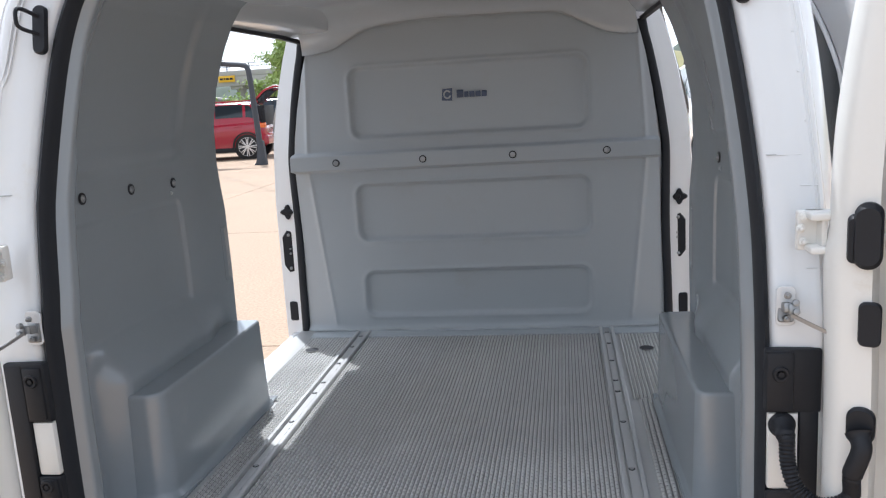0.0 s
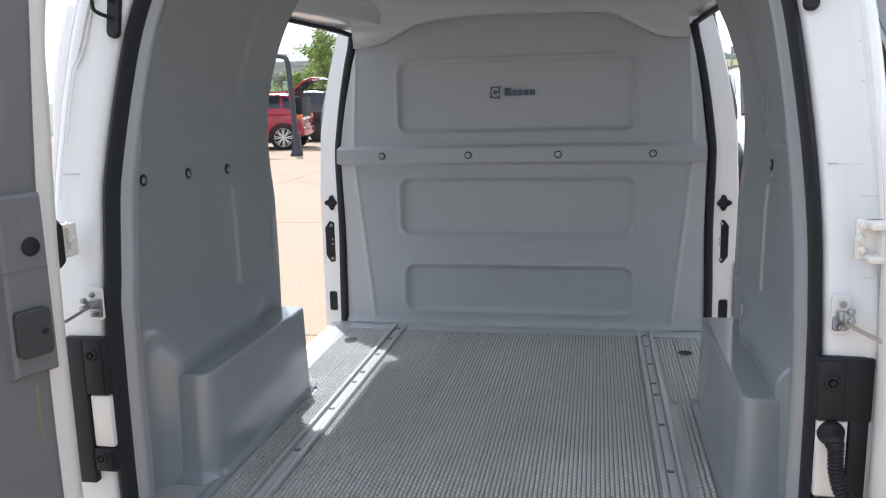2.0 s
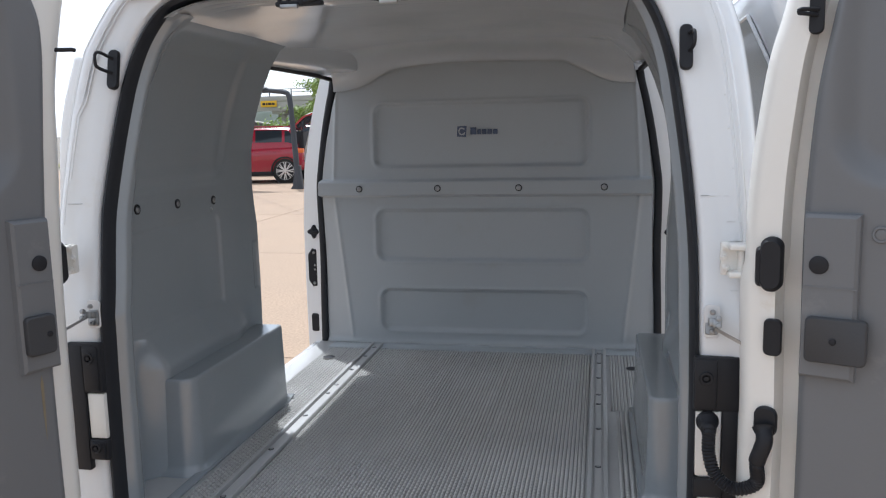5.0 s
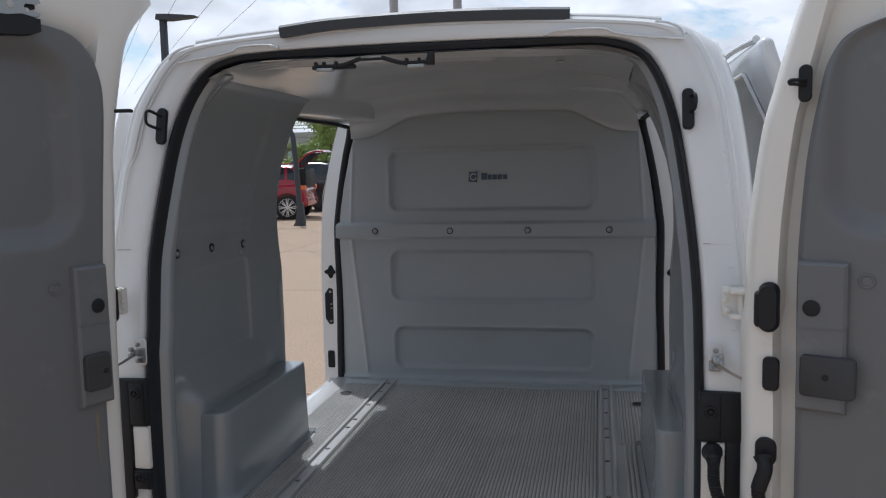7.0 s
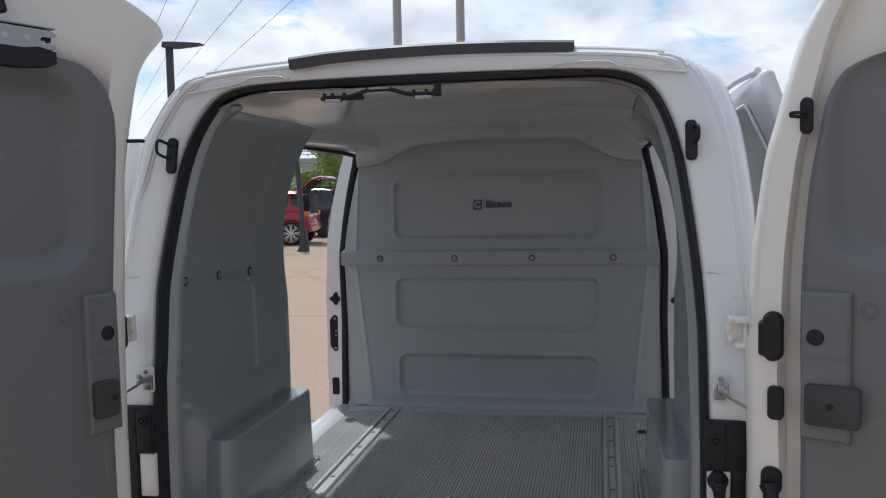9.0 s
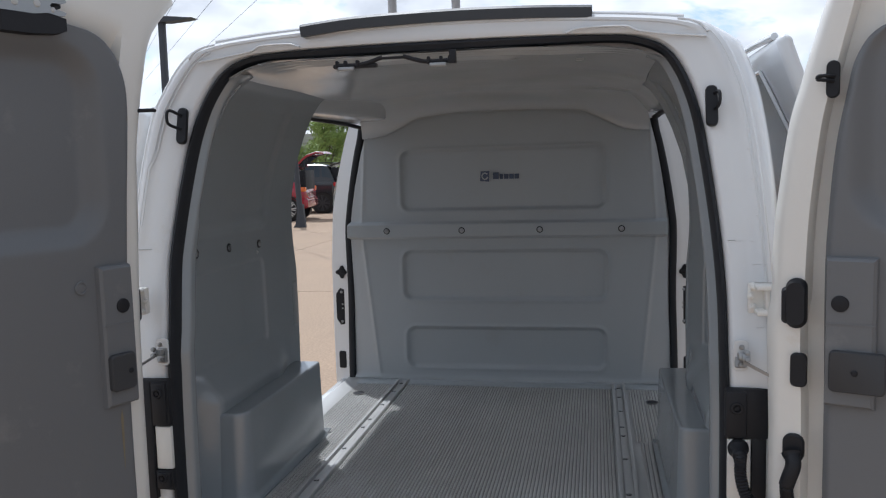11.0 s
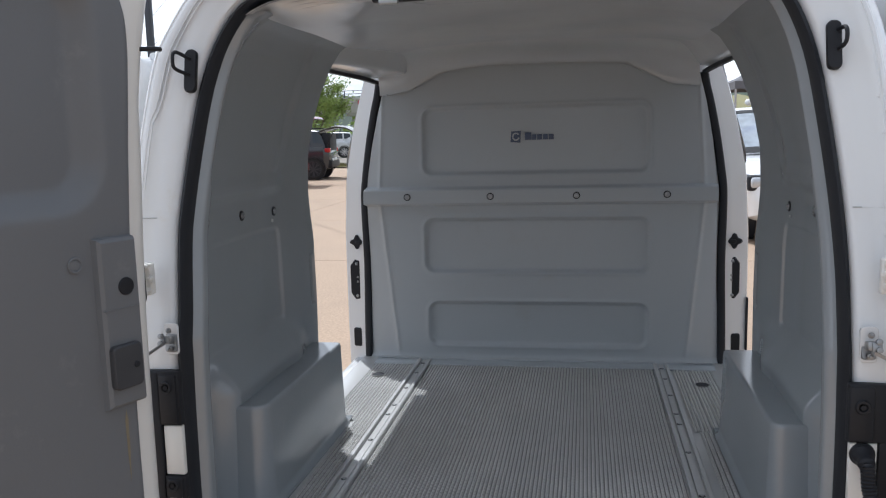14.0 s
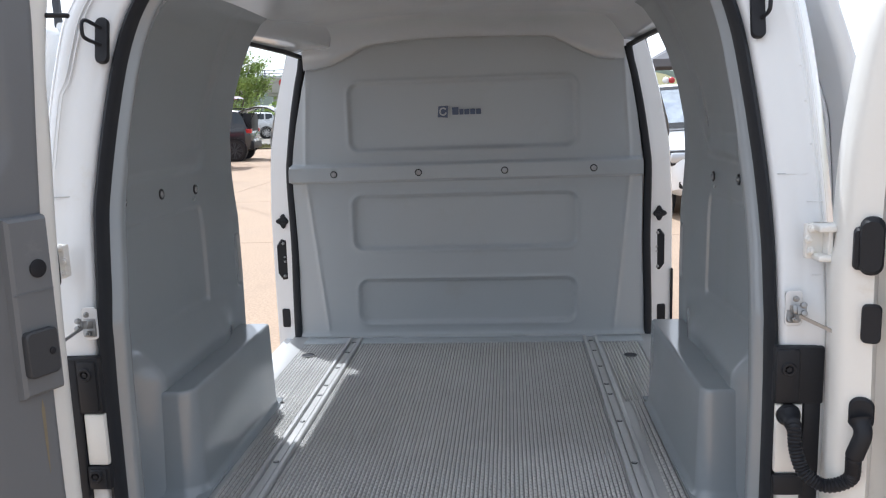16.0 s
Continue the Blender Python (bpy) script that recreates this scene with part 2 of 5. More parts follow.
    me.shade_smooth()
    return link(name, me, mat, parent, label)


def sweep(path, section, up=(0, 0, 1), closed=False, bm=None, caps=True):
    """A section (list of (a, b)) carried along a path; a to the side, b along up."""
    bm = bm or bmesh.new()
    P = [Vector(p) for p in path]
    rows = []
    for k, p in enumerate(P):
        if closed:
            t = P[(k + 1) % len(P)] - P[k - 1]
        else:
            t = P[min(k + 1, len(P) - 1)] - P[max(k - 1, 0)]
        t.normalize()
        u = Vector(up) - t * Vector(up).dot(t)
        if u.length < 1e-4:
            u = Vector((1, 0, 0)) - t * t.x
        u.normalize()
        s = t.cross(u)
        rows.append([bm.verts.new(p + s * a + u * b) for a, b in section])
    n = len(section)
    for k in range(len(rows) if closed else len(rows) - 1):
        r0, r1 = rows[k], rows[(k + 1) % len(rows)]
        for j in range(n):
            bm.faces.new((r0[j], r0[(j + 1) % n], r1[(j + 1) % n], r1[j]))
    if caps and not closed:
        bm.faces.new(rows[0][::-1])
        bm.faces.new(rows[-1])
    return bm


def ring(r, n=10, sq=1.0):
    return [(r * math.cos(2 * math.pi * k / n) * sq, r * math.sin(2 * math.pi * k / n)) for k in range(n)]


def bend(points, n=40):
    """A smooth path through a few points (Catmull-Rom)."""
    P = [Vector(p) for p in points]
    P = [P[0] * 2 - P[1]] + P + [P[-1] * 2 - P[-2]]
    out, segs = [], len(P) - 3
    for k in range(n + 1):
        f = min(k / n * segs, segs - 1e-6)
        i, t = int(f), f - int(f)
        a, b, c, d = P[i:i + 4]
        out.append(0.5 * ((2 * b) + (c - a) * t + (2 * a - 5 * b + 4 * c - d) * t * t + (3 * b - a - 3 * c + d) * t ** 3))
    return out


def rrect(cx, cz, hx, hz, r, n=5):
    """Outline of a rounded rectangle, counter-clockwise."""
    pts = []
    for sx, sz, a0 in ((1, 1, 0), (-1, 1, 90), (-1, -1, 180), (1, -1, 270)):
        for k in range(n + 1):
            a = radians(a0 + 90 * k / n)
            pts.append((cx + sx * (hx - r) + r * math.cos(a), cz + sz * (hz - r) + r * math.sin(a)))
    return pts


def slab(outline, depth, m, bevel=0.0015, bm=None):
    """A flat plate: outline in (a, b), thick along c, then placed by m."""
    bm = bm or bmesh.new()
    lo = [bm.verts.new((a, b, 0)) for a, b in outline]
    ca, cb = sum(p[0] for p in outline) / len(outline), sum(p[1] for p in outline) / len(outline)
    size = max(max(abs(a - ca), abs(b - cb)) for a, b in outline)
    k = max(0.2, 1 - bevel / size)
    mid = [bm.verts.new((a, b, depth - bevel)) for a, b in outline]
    hi = [bm.verts.new((ca + (a - ca) * k, cb + (b - cb) * k, depth)) for a, b in outline]
    n = len(outline)
    for r0, r1 in ((lo, mid), (mid, hi)):
        for j in range(n):
            bm.faces.new((r0[j], r0[(j + 1) % n], r1[(j + 1) % n], r1[j]))
    bm.faces.new(lo[::-1])
    bm.faces.new(hi)
    bmesh.ops.transform(bm, matrix=m, verts=lo + mid + hi)
    return bm


def axes(origin, a, b, c):
    """A pose with the given local axes."""
    m = Matrix((a, b, c)).transposed().to_4x4()
    m.translation = origin
    return m


def step(e0, e1, x):
    t = np.clip((x - e0) / (e1 - e0), 0.0, 1.0)
    return t * t * (3 - 2 * t)


def sd_round(x, z, cx, cz, hx, hz, r):
    qx, qz = np.abs(x - cx) - hx + r, np.abs(z - cz) - hz + r
    return np.hypot(np.maximum(qx, 0), np.maximum(qz, 0)) + np.minimum(np.maximum(qx, qz), 0) - r


def thing(name, label, category, at=(0, 0, 0), group=""):
    e = new(name)
    e.location = at
    return tagged(e, label, category, group)


# ---------------------------------------------------------------- the ground
bm = bmesh.new()
bmesh.ops.create_grid(bm, x_segments=8, y_segments=8, size=900)
g = part("ground", bm, GROUND)
g.location = (0, 300, -0.012)
tagged(g, "wide concrete lot and ground reaching the horizon", "ground", kind="structure")
pave = new("pavement")
tagged(pave, "sunlit pinkish concrete paving in large slabs", "pavement", kind="structure")
slab_mesh = bpy.data.meshes.new("paving_slab")
bm = bmesh.new()
add_box(bm, (-2.243, -2.243, -0.03), (2.243, 2.243, 0.0), 0.006, 1)
bm.to_mesh(slab_mesh)
bm.free()
slab_mesh.materials.append(CONCRETE)
for ix in range(-5, 5):
    for iy in range(-2, 8):
        s = new("paving_slab", slab_mesh)
        s.parent = pave
        s.location = (ix * 4.5 + 1.6, iy * 4.5 + 1.0, 0.0)

# ---------------------------------------------------------------- the van
XC = 0.012                      # the van's middle
FLOOR = 0.53
van = thing("cargo_van", "white cargo van with open rear doors and grey-lined empty load bay", "van")


def lean(z):
    return max(0.0, 0.21 * (z - 1.05))


def mirror_loop(half):
    """A loop from low left over the top to low right out of (half width, z) from the bottom up to the middle."""
    left = [(XC - x, z) for x, z in half]
    right = [(XC + x, z) for x, z in half[::-1]]
    return left + right[1:]


def smooth_half(half, n=36):
    return [(p.x, p.y) for p in bend([(a, b, 0) for a, b in half], n)]


SEAL = smooth_half([(0.700, 0.40), (0.700, 0.65), (0.700, 0.90), (0.697, 1.05), (0.696, 1.20), (0.690, 1.345), (0.678, 1.49),
                    (0.656, 1.64), (0.622, 1.745), (0.575, 1.812), (0.505, 1.843), (0.40, 1.851), (0.20, 1.853), (0.0, 1.853)], 60)
OUTER = smooth_half([(0.790, 0.40), (0.800, 0.65), (0.802, 0.90), (0.803, 1.10), (0.801, 1.25), (0.795, 1.38), (0.786, 1.52),
                     (0.770, 1.65), (0.748, 1.76), (0.715, 1.845), (0.660, 1.882), (0.50, 1.905), (0.25, 1.922), (0.0, 1.928)], 60)


SHIFT_Z = [0.40, 0.70, 1.00, 1.13, 1.21, 1.30, 1.37, 1.45, 1.56, 1.62, 1.72, 1.80]
SHIFT_X = {-1: [0.010, 0.010, 0.008, 0.009, 0.014, 0.020, 0.018, 0.015, 0.012, 0.010, 0.006, 0.0],
           1: [0.007, 0.007, 0.007, 0.007, 0.007, 0.005, 0.003, 0.0, -0.002, -0.002, -0.002, 0.0]}
WIDEN = {-1: 0.034, 1: 0.016}
SEALS, OUTERS = {}, {}
for side in (-1, 1):
    SEALS[side] = [(a + float(np.interp(b, SHIFT_Z, SHIFT_X[side])), b) for a, b in SEAL]
    OUTERS[side] = [(a + float(np.interp(b, SHIFT_Z, SHIFT_X[side])) * 0.6 + WIDEN[side] * min(1.0, max(0.0, (1.86 - b) / 0.15)), b) for a, b in OUTER]


def two_sided(half_of):
    """A loop from low left over the top to low right out of one half for each side."""
    return [(XC - x, z) for x, z in half_of(-1)] + [(XC + x, z) for x, z in half_of(1)[::-1]][1:]


def rear_ring(f, dy):
    """A loop between the seal (f = 0) and the outer skin (f = 1), dy behind or ahead of the rear plane."""
    half = lambda side: [(a + (c - a) * f, b + (d - b) * f) for (a, b), (c, d) in zip(SEALS[side], OUTERS[side])]
    return [Vector((x, lean(z) + dy, z)) for x, z in two_sided(half)]


# white rear frame round the opening, with its rain channel
rows = [rear_ring(-0.01, 0.056), rear_ring(0.0, 0.044), rear_ring(0.08, 0.026), rear_ring(0.12, 0.016), rear_ring(0.16, 0.008), rear_ring(0.22, 0.005), rear_ring(0.45, 0.003),
        rear_ring(0.66, 0.001), rear_ring(0.70, -0.003), rear_ring(0.80, -0.004), rear_ring(0.84, 0.000), rear_ring(0.90, 0.004),
        rear_ring(0.95, 0.010), rear_ring(0.985, 0.018), rear_ring(1.0, 0.030)]
part("rear_frame", grid(rows), WHITE, van, "white painted body frame round the rear opening")

# outer skin: sides behind the sliding openings, roof, and the cab ahead of them
def skin_half(y):
    k = min(1.0, max(0.0, (y - 0.03) / 0.15))
    out = 0.062 * k * (2 - k)
    up = 0.028 * min(1.0, max(0.0, (y - 0.1) / 1.2))
    return [(a + out * min(1.0, max(0.0, (1.93 - b) / 0.09)), b + up * (1 if b > 1.5 else max(0.0, (b - 1.2) / 0.3))) for a, b in OUTER]


SIDE_TOP = 46                   # where the flank ends and the roof begins
for sgn, nm in ((-1, "left"), (1, "right")):
    rows = []
    for y in (0.03, 0.045, 0.06, 0.08, 0.10, 0.13, 0.18, 0.3, 0.5, 0.75, 0.95, 1.05, 1.13):
        full = WIDEN[sgn] * max(0.0, 1 - (y - 0.03) / 0.25)
        bul = lambda b: full * min(1.0, max(0.0, (1.86 - b) / 0.15)) + float(np.interp(b, SHIFT_Z, SHIFT_X[sgn])) * 0.6 * max(0.0, 1 - (y - 0.03) / 0.25)
        rows.append([Vector((XC + sgn * (a + bul(b)), y + lean(b), b)) if y < 0.2 else Vector((XC + sgn * (a + bul(b)), y + lean(b) * max(0, 1 - (y - 0.1)), b))
                     for a, b in skin_half(y)[:SIDE_TOP + 1]])
    bm = grid(rows)
    rows2 = [[Vector((XC + sgn * a, y, b)) for a, b in [(min(p, 0.76 + max(0.0, (1.75 - q)) * 0.28 if q > 1.35 else 0.85) * 0.985, q) for p, q in skin_half(y)[:SIDE_TOP + 1]]] for y in (1.86, 2.2, 2.7, 3.2)]
    part("side_panel", bm, WHITE, van)
    part("cab_side", grid(rows2), WHITE, van)
rows = []
for y in (0.03, 0.06, 0.10, 0.14, 0.2, 0.4, 0.8, 1.2, 1.6, 2.0, 2.6, 3.0, 3.2):
    h = skin_half(y)[SIDE_TOP:]
    loop = mirror_loop(h)
    rows.append([Vector((x, y + lean(1.9) * max(0.0, 1 - (y - 0.05)), z)) for x, z in loop])
part("roof_skin", grid(rows), WHITE, van)
# nose of the cab, closing the van ahead
rows = []
for y, k in ((3.2, 1.0), (3.6, 0.90), (4.0, 0.70), (4.3, 0.60), (4.45, 0.42)):
    loop = mirror_loop([(a * (1 - 0.08 * (1 - k)), 0.40 + (b - 0.40) * k) for a, b in skin_half(2.0)])
    rows.append([Vector((x, y, z)) for x, z in loop])
part("cab_nose", grid(rows), WHITE, van)
part("underbody", box((-0.78, 0.0, 0.36), (0.80, 4.3, 0.48), 0.03), BLACK, van)
part("rear_bumper", box((-0.80, -0.07, 0.34), (0.82, 0.06, 0.50), 0.03, 3), WHITE, van)

# black weather strip on the roof's rear edge
bm = bmesh.new()
path = bend([(XC - 0.356, 0.165, 1.906), (XC - 0.2, 0.17, 1.920), (XC + 0.05, 0.18, 1.926), (XC + 0.25, 0.18, 1.922), (XC + 0.405, 0.185, 1.915)], 24)
sweep(path, [(-0.012, -0.016), (0.010, -0.017), (0.014, 0.008), (0.006, 0.015), (-0.008, 0.014), (-0.014, 0.0)], bm=bm)
part("roof_weatherstrip", bm, STRIP, van, "loose black rubber strip along the roof's rear edge")

# pressed ridges and rain gutter above the opening
for pts in (((-0.640, 1.838), (-0.56, 1.848), (-0.49, 1.860), (-0.462, 1.873), (-0.380, 1.874), (-0.352, 1.864)), ((0.352, 1.862), (0.390, 1.872), (0.495, 1.872), (0.53, 1.858), (0.60, 1.846), (0.69, 1.836))):
    path = bend([(x, lean(z) - 0.004, z) for x, z in pts], 20)
    part("header_ridge", sweep(path, [(-0.003, -0.0025), (0.005, -0.0025), (0.006, 0.0), (0.001, 0.003), (-0.003, 0.002)], up=(0, 0, 1)), WHITE, van)
# raised rear edge of the roof panel, stepping down to the rain channel at its ends
path = bend([(-0.602, 0.216, 1.888), (-0.46, 0.216, 1.902), (-0.25, 0.218, 1.912), (0.0, 0.220, 1.917), (0.25, 0.218, 1.912), (0.48, 0.216, 1.901), (0.640, 0.216, 1.885)], 40)
part("roof_edge", sweep(path, [(-0.060, -0.030), (0.024, -0.030), (0.026, 0.008), (0.022, 0.012), (-0.060, 0.016)]), WHITE, van, "white folded rear edge of the roof panel")
for side in (-1, 1):
    path = bend([(XC + side * x, y, z) for x, y, z in ((0.612, 0.178, 1.884), (0.640, 0.180, 1.880), (0.668, 0.172, 1.868), (0.682, 0.160, 1.848))], 12)
    part("gutter_end", sweep(path, ring(0.0035, 8), up=(0, 1, 0)), WHITE, van)

# pressed seams and folds of the rear frame
def frame_bead(f, i0, i1, sgn, dy, r, jog=0.0):
    pts = []
    for (a, b), (c, d) in list(zip(SEALS[sgn], OUTERS[sgn]))[i0:i1]:
        z = b + (d - b) * f
        g = f + (jog * float(step(1.54, 1.58, b)) if jog else 0.0)
        pts.append((XC + sgn * (a + (c - a) * g), lean(z) + dy, z))
    part("frame_seam", sweep(pts, ring(r, 6), up=(0, 1, 0)), WHITE, van)


for sgn in (-1, 1):
    if sgn < 0:
        frame_bead(0.71, 24, 46, sgn, -0.0025, 0.0022, -0.10)
        frame_bead(0.76, 20, 46, sgn, -0.0035, 0.0020, -0.08)
        frame_bead(0.90, 14, 46, sgn, 0.0045, 0.0024)
    else:
        frame_bead(0.86, 10, 46, sgn, 0.0020, 0.0022)
    for z, f0, f1, mat in (((1.335, 0.46, 0.74, BADGE_LT),) if sgn < 0 else ((1.345, 0.20, 0.34, BADGE_LT), (1.344, 0.35, 0.80, WHITE), (1.290, 0.62, 0.88, WHITE), (1.146, 0.62, 0.88, WHITE))):
        k = min(range(len(SEAL)), key=lambda i: abs(SEAL[i][1] - z))
        (a, b), (c, d) = SEALS[sgn][k], OUTERS[sgn][k]
        part("frame_seam", sweep([(XC + sgn * (a + (c - a) * f), lean(z) + (0.003 if f < 0.6 else -0.003), z) for f in (f0, (f0 + f1) / 2, f1)], ring(0.0011, 6), up=(0, 1, 0)), mat, van)
for z, f in ((1.489, 0.80), (1.403, 0.80), (1.56, 0.80)):
    k = min(range(len(SEAL)), key=lambda i: abs(SEAL[i][1] - z))
    (a, b), (c, d) = SEALS[1][k], OUTERS[1][k]
    part("rivet", cyl(0.0032, 0.0016, 0.0030, axes((XC + a + (c - a) * f, lean(z) - 0.004, z), (1, 0, 0), (0, 0, 1), (0, -1, 0)), 10, 0.0006), WHITE, van)

# the black door seal
bm = bmesh.new()
rows = []
for f, dy in ((-0.0065, 0.045), (-0.0075, 0.020), (-0.004, 0.004), (0.002, -0.004), (0.009, -0.001), (0.014, 0.012), (0.0145, 0.034)):
    def seal_half(side):
        out = []
        for (a, b), (c, d) in zip(SEALS[side], OUTERS[side]):
            v = Vector((c - a, d - b)).normalized() * f
            out.append((a + v.x, b + v.y - (0.007 if f < 0 else 0.0) * float(step(1.80, 1.84, b))))
        return out
    rows.append([Vector((x, lean(z) + dy + 0.012, z)) for x, z in two_sided(seal_half)])
part("door_seal", grid(rows, bm=bm), RUBBER, van, "black rubber seal round the rear opening")

# ---- floor: ribbed sheet, rails, side strips
def ribbed(name, x0, x1, y0, y1, pitch=0.0115, dash=0.0190, h=0.0050):
    """Rows of short raised studs, staggered from rib to rib."""
    ribs, studs = int((x1 - x0) / pitch), int((y1 - y0) / dash)
    nx, ny = ribs * 4, studs * 4
    kx, ky = np.arange(nx + 1), np.arange(ny + 1)
    x = np.linspace(x0, x1, nx + 1)
    y = np.linspace(y0, y1, ny + 1)
    Y, X = np.meshgrid(y, x, indexing="ij")
    rib = ((kx % 4 == 1) | (kx % 4 == 2)).astype(float)
    beat = (ky[:, None] + 2 * ((kx[None, :] // 4) % 2)) % 4
    stud = ((beat == 1) | (beat == 2)).astype(float)
    Z = FLOOR + h * rib[None, :] * (0.24 + 0.76 * stud)
    ob = np_grid(name, X, Y, Z, ALU, van, "worn ribbed aluminium floor sheet")
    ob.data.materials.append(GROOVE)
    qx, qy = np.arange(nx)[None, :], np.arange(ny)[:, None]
    # groove and gap faces take the painted shade tone
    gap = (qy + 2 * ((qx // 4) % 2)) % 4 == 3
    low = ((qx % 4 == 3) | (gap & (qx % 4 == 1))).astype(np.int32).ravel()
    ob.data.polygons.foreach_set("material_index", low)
    ob.data.polygons.foreach_set("use_smooth", np.zeros(nx * ny, dtype=bool))
    return tagged(ob, kind="stuff")


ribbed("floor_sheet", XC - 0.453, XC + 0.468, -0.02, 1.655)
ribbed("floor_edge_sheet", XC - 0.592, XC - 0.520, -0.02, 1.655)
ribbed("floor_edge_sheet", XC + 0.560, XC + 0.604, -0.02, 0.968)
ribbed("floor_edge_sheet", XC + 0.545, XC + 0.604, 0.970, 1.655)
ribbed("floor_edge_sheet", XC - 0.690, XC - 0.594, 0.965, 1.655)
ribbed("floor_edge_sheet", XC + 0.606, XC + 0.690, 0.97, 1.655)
part("floor_flange", box((XC - 0.700, 1.657, FLOOR - 0.004), (XC + 0.715, 1.760, FLOOR + 0.006), 0.003), BULK, van, "grey moulded flange at the bulkhead foot")
bead = sweep(bend([(XC - 0.69 + 0.07 * k, 1.7345 + 0.0016 * math.sin(k * 2.3), FLOOR + 0.0115 + 0.001 * math.sin(k * 1.7)) for k in range(21)], 120), ring(0.0042, 7), up=(0, 0, 1))
part("sealant_bead", bead, BADGE_LT, van, "pale sealant bead along the bulkhead foot")
part("floor_base", box((XC - 0.77, -0.03, FLOOR - 0.05), (XC + 0.775, 1.80, FLOOR - 0.002), 0.0), RAIL, van, "bare aluminium floor base")
part("rear_sill", box((XC - 0.70, -0.055, FLOOR - 0.06), (XC + 0.70, -0.022, FLOOR + 0.004), 0.006), RAIL, van)
for side, x0 in ((-1, -0.515), (1, 0.473)):
    # a shallow channel: two raised lips and a flat bed
    sec = [(0.0, 0.0), (0.0, 0.012), (0.003, 0.014), (0.012, 0.014), (0.0125, 0.012), (0.0125, 0.001), (0.0190, 0.001), (0.0195, 0.0065), (0.0385, 0.0065), (0.039, 0.001), (0.0455, 0.001), (0.0455, 0.012), (0.046, 0.014), (0.055, 0.014), (0.058, 0.012), (0.058, 0.0)]
    rows = [[Vector((XC + x0 + a, y, FLOOR + b)) for a, b in sec] for y in (-0.02, 0.8, 1.715)]
    rail = part("floor_rail", grid(rows), RAIL, van, "aluminium load rail screwed to the floor", angle=25)
    me = None
    for y in (0.15, 0.48, 0.78, 1.02, 1.12, 1.32, 1.52, 1.66):
        if me is None:
            sc = part("screw", cyl(0.0060, 0.0050, 0.003, pose(0, 0, 0), 12, 0.001), STEEL, rail)
            ws = part("washer", cyl(0.0085, 0.0085, 0.001, pose(0, 0, 0), 14), BLACK, rail)
            me = sc.data
            wm = ws.data
        else:
            sc = link("screw", me, STEEL, rail)
            ws = link("washer", wm, BLACK, rail)
        sc.location = (XC + x0 + 0.029, y, FLOOR + 0.0085)
        ws.location = (XC + x0 + 0.029, y, FLOOR + 0.0070)
    hx, hy = (XC + 0.634, 1.46) if side > 0 else (XC - 0.640, 1.49)
    # flat black disc: the shade inside the hole is only its colour
    hole = part("tie_down_hole", cyl(0.024, 0.024, 0.003, pose(hx, hy, FLOOR + 0.0050), 28), RUBBER, van, "dark round tie-down hole in the floor")
    # rim darkened with the groove tone in place of its shaded half
    part("hole_rim", sweep([(hx + 0.0255 * math.cos(a), hy + 0.0255 * math.sin(a), FLOOR + 0.0058) for a in np.linspace(0, 2 * math.pi, 29)[:-1]], ring(0.0016, 6), closed=True), GROOVE, hole)
    # moulded step along the sliding opening
    if side < 0:
        sx0, sx1 = XC - 0.775, XC - 0.692
    else:
        sx0, sx1 = XC + 0.692, XC + 0.78
    part("side_sill", box((sx0, 0.96, FLOOR - 0.05), (sx1, 1.80, FLOOR + 0.003), 0.006), RAIL, van, "bare aluminium side sill")
    part("sill_lip", box((XC + side * 0.80 - 0.03, 0.98, 0.40), (XC + side * 0.80 + 0.03, 1.86, FLOOR - 0.02), 0.01), WHITE, van, "white painted door sill")
    # grey flange at the foot of the wheel box
    xf = XC + side * 0.606
    part("box_flange", box((min(xf, xf + side * 0.03), 0.04, FLOOR - 0.002), (max(xf, xf + side * 0.03), 1.0, FLOOR + 0.008), 0.004), LINER, van, "grey moulded flange at the wheel box foot")

# ---- bulkhead
nx, nz = 300, 270
zz = np.linspace(FLOOR - 0.01, 1.83, nz)
left = np.interp(zz, [0.53, 0.85, 1.26, 1.45, 1.60, 1.70, 1.83], [-0.748, -0.730, -0.724, -0.690, -0.655, -0.62, -0.60])
right = np.interp(zz, [0.53, 0.85, 1.26, 1.45, 1.60, 1.70, 1.83], [0.765, 0.735, 0.731, 0.712, 0.685, 0.66, 0.63])
U = np.linspace(0, 1, nx)
X = left[:, None] + (right - left)[:, None] * U[None, :]
Z = np.repeat(zz[:, None], nx, 1)
Yb = 1.748 + 0.010 * (Z - 1.2)
for cx, cz, hx, hz in ((0.0, 1.470, 0.468, 0.141), (0.002, 1.032, 0.470, 0.117), (0.004, 0.693, 0.462, 0.097)):
    sd = sd_round(X, Z, cx, cz, hx, hz, 0.045)
    Yb += 0.016 * (1 - step(-0.016, 0.004, sd))
    Yb -= 0.004 * np.exp(-(sd / 0.010) ** 2)
band = step(1.203, 1.212, Z) * (1 - step(1.272, 1.281, Z))
Yb -= 0.028 * band
ax = np.abs(X - 0.012)
flank = np.where(Z < 1.24, 0.604 + (Z - 0.565) * 0.100, 0.668 - np.maximum(0, Z - 1.30) * 0.06)
crease = np.maximum(0.0, ax - flank) * (1 - band)
Yb += 0.26 * crease
Yb -= 0.005 * np.exp(-((ax - flank) / 0.008) ** 2) * (1 - band) * step(0.56, 0.58, Z)
Yb += -0.012 * np.exp(-((Z - 0.535) / 0.014) ** 2)
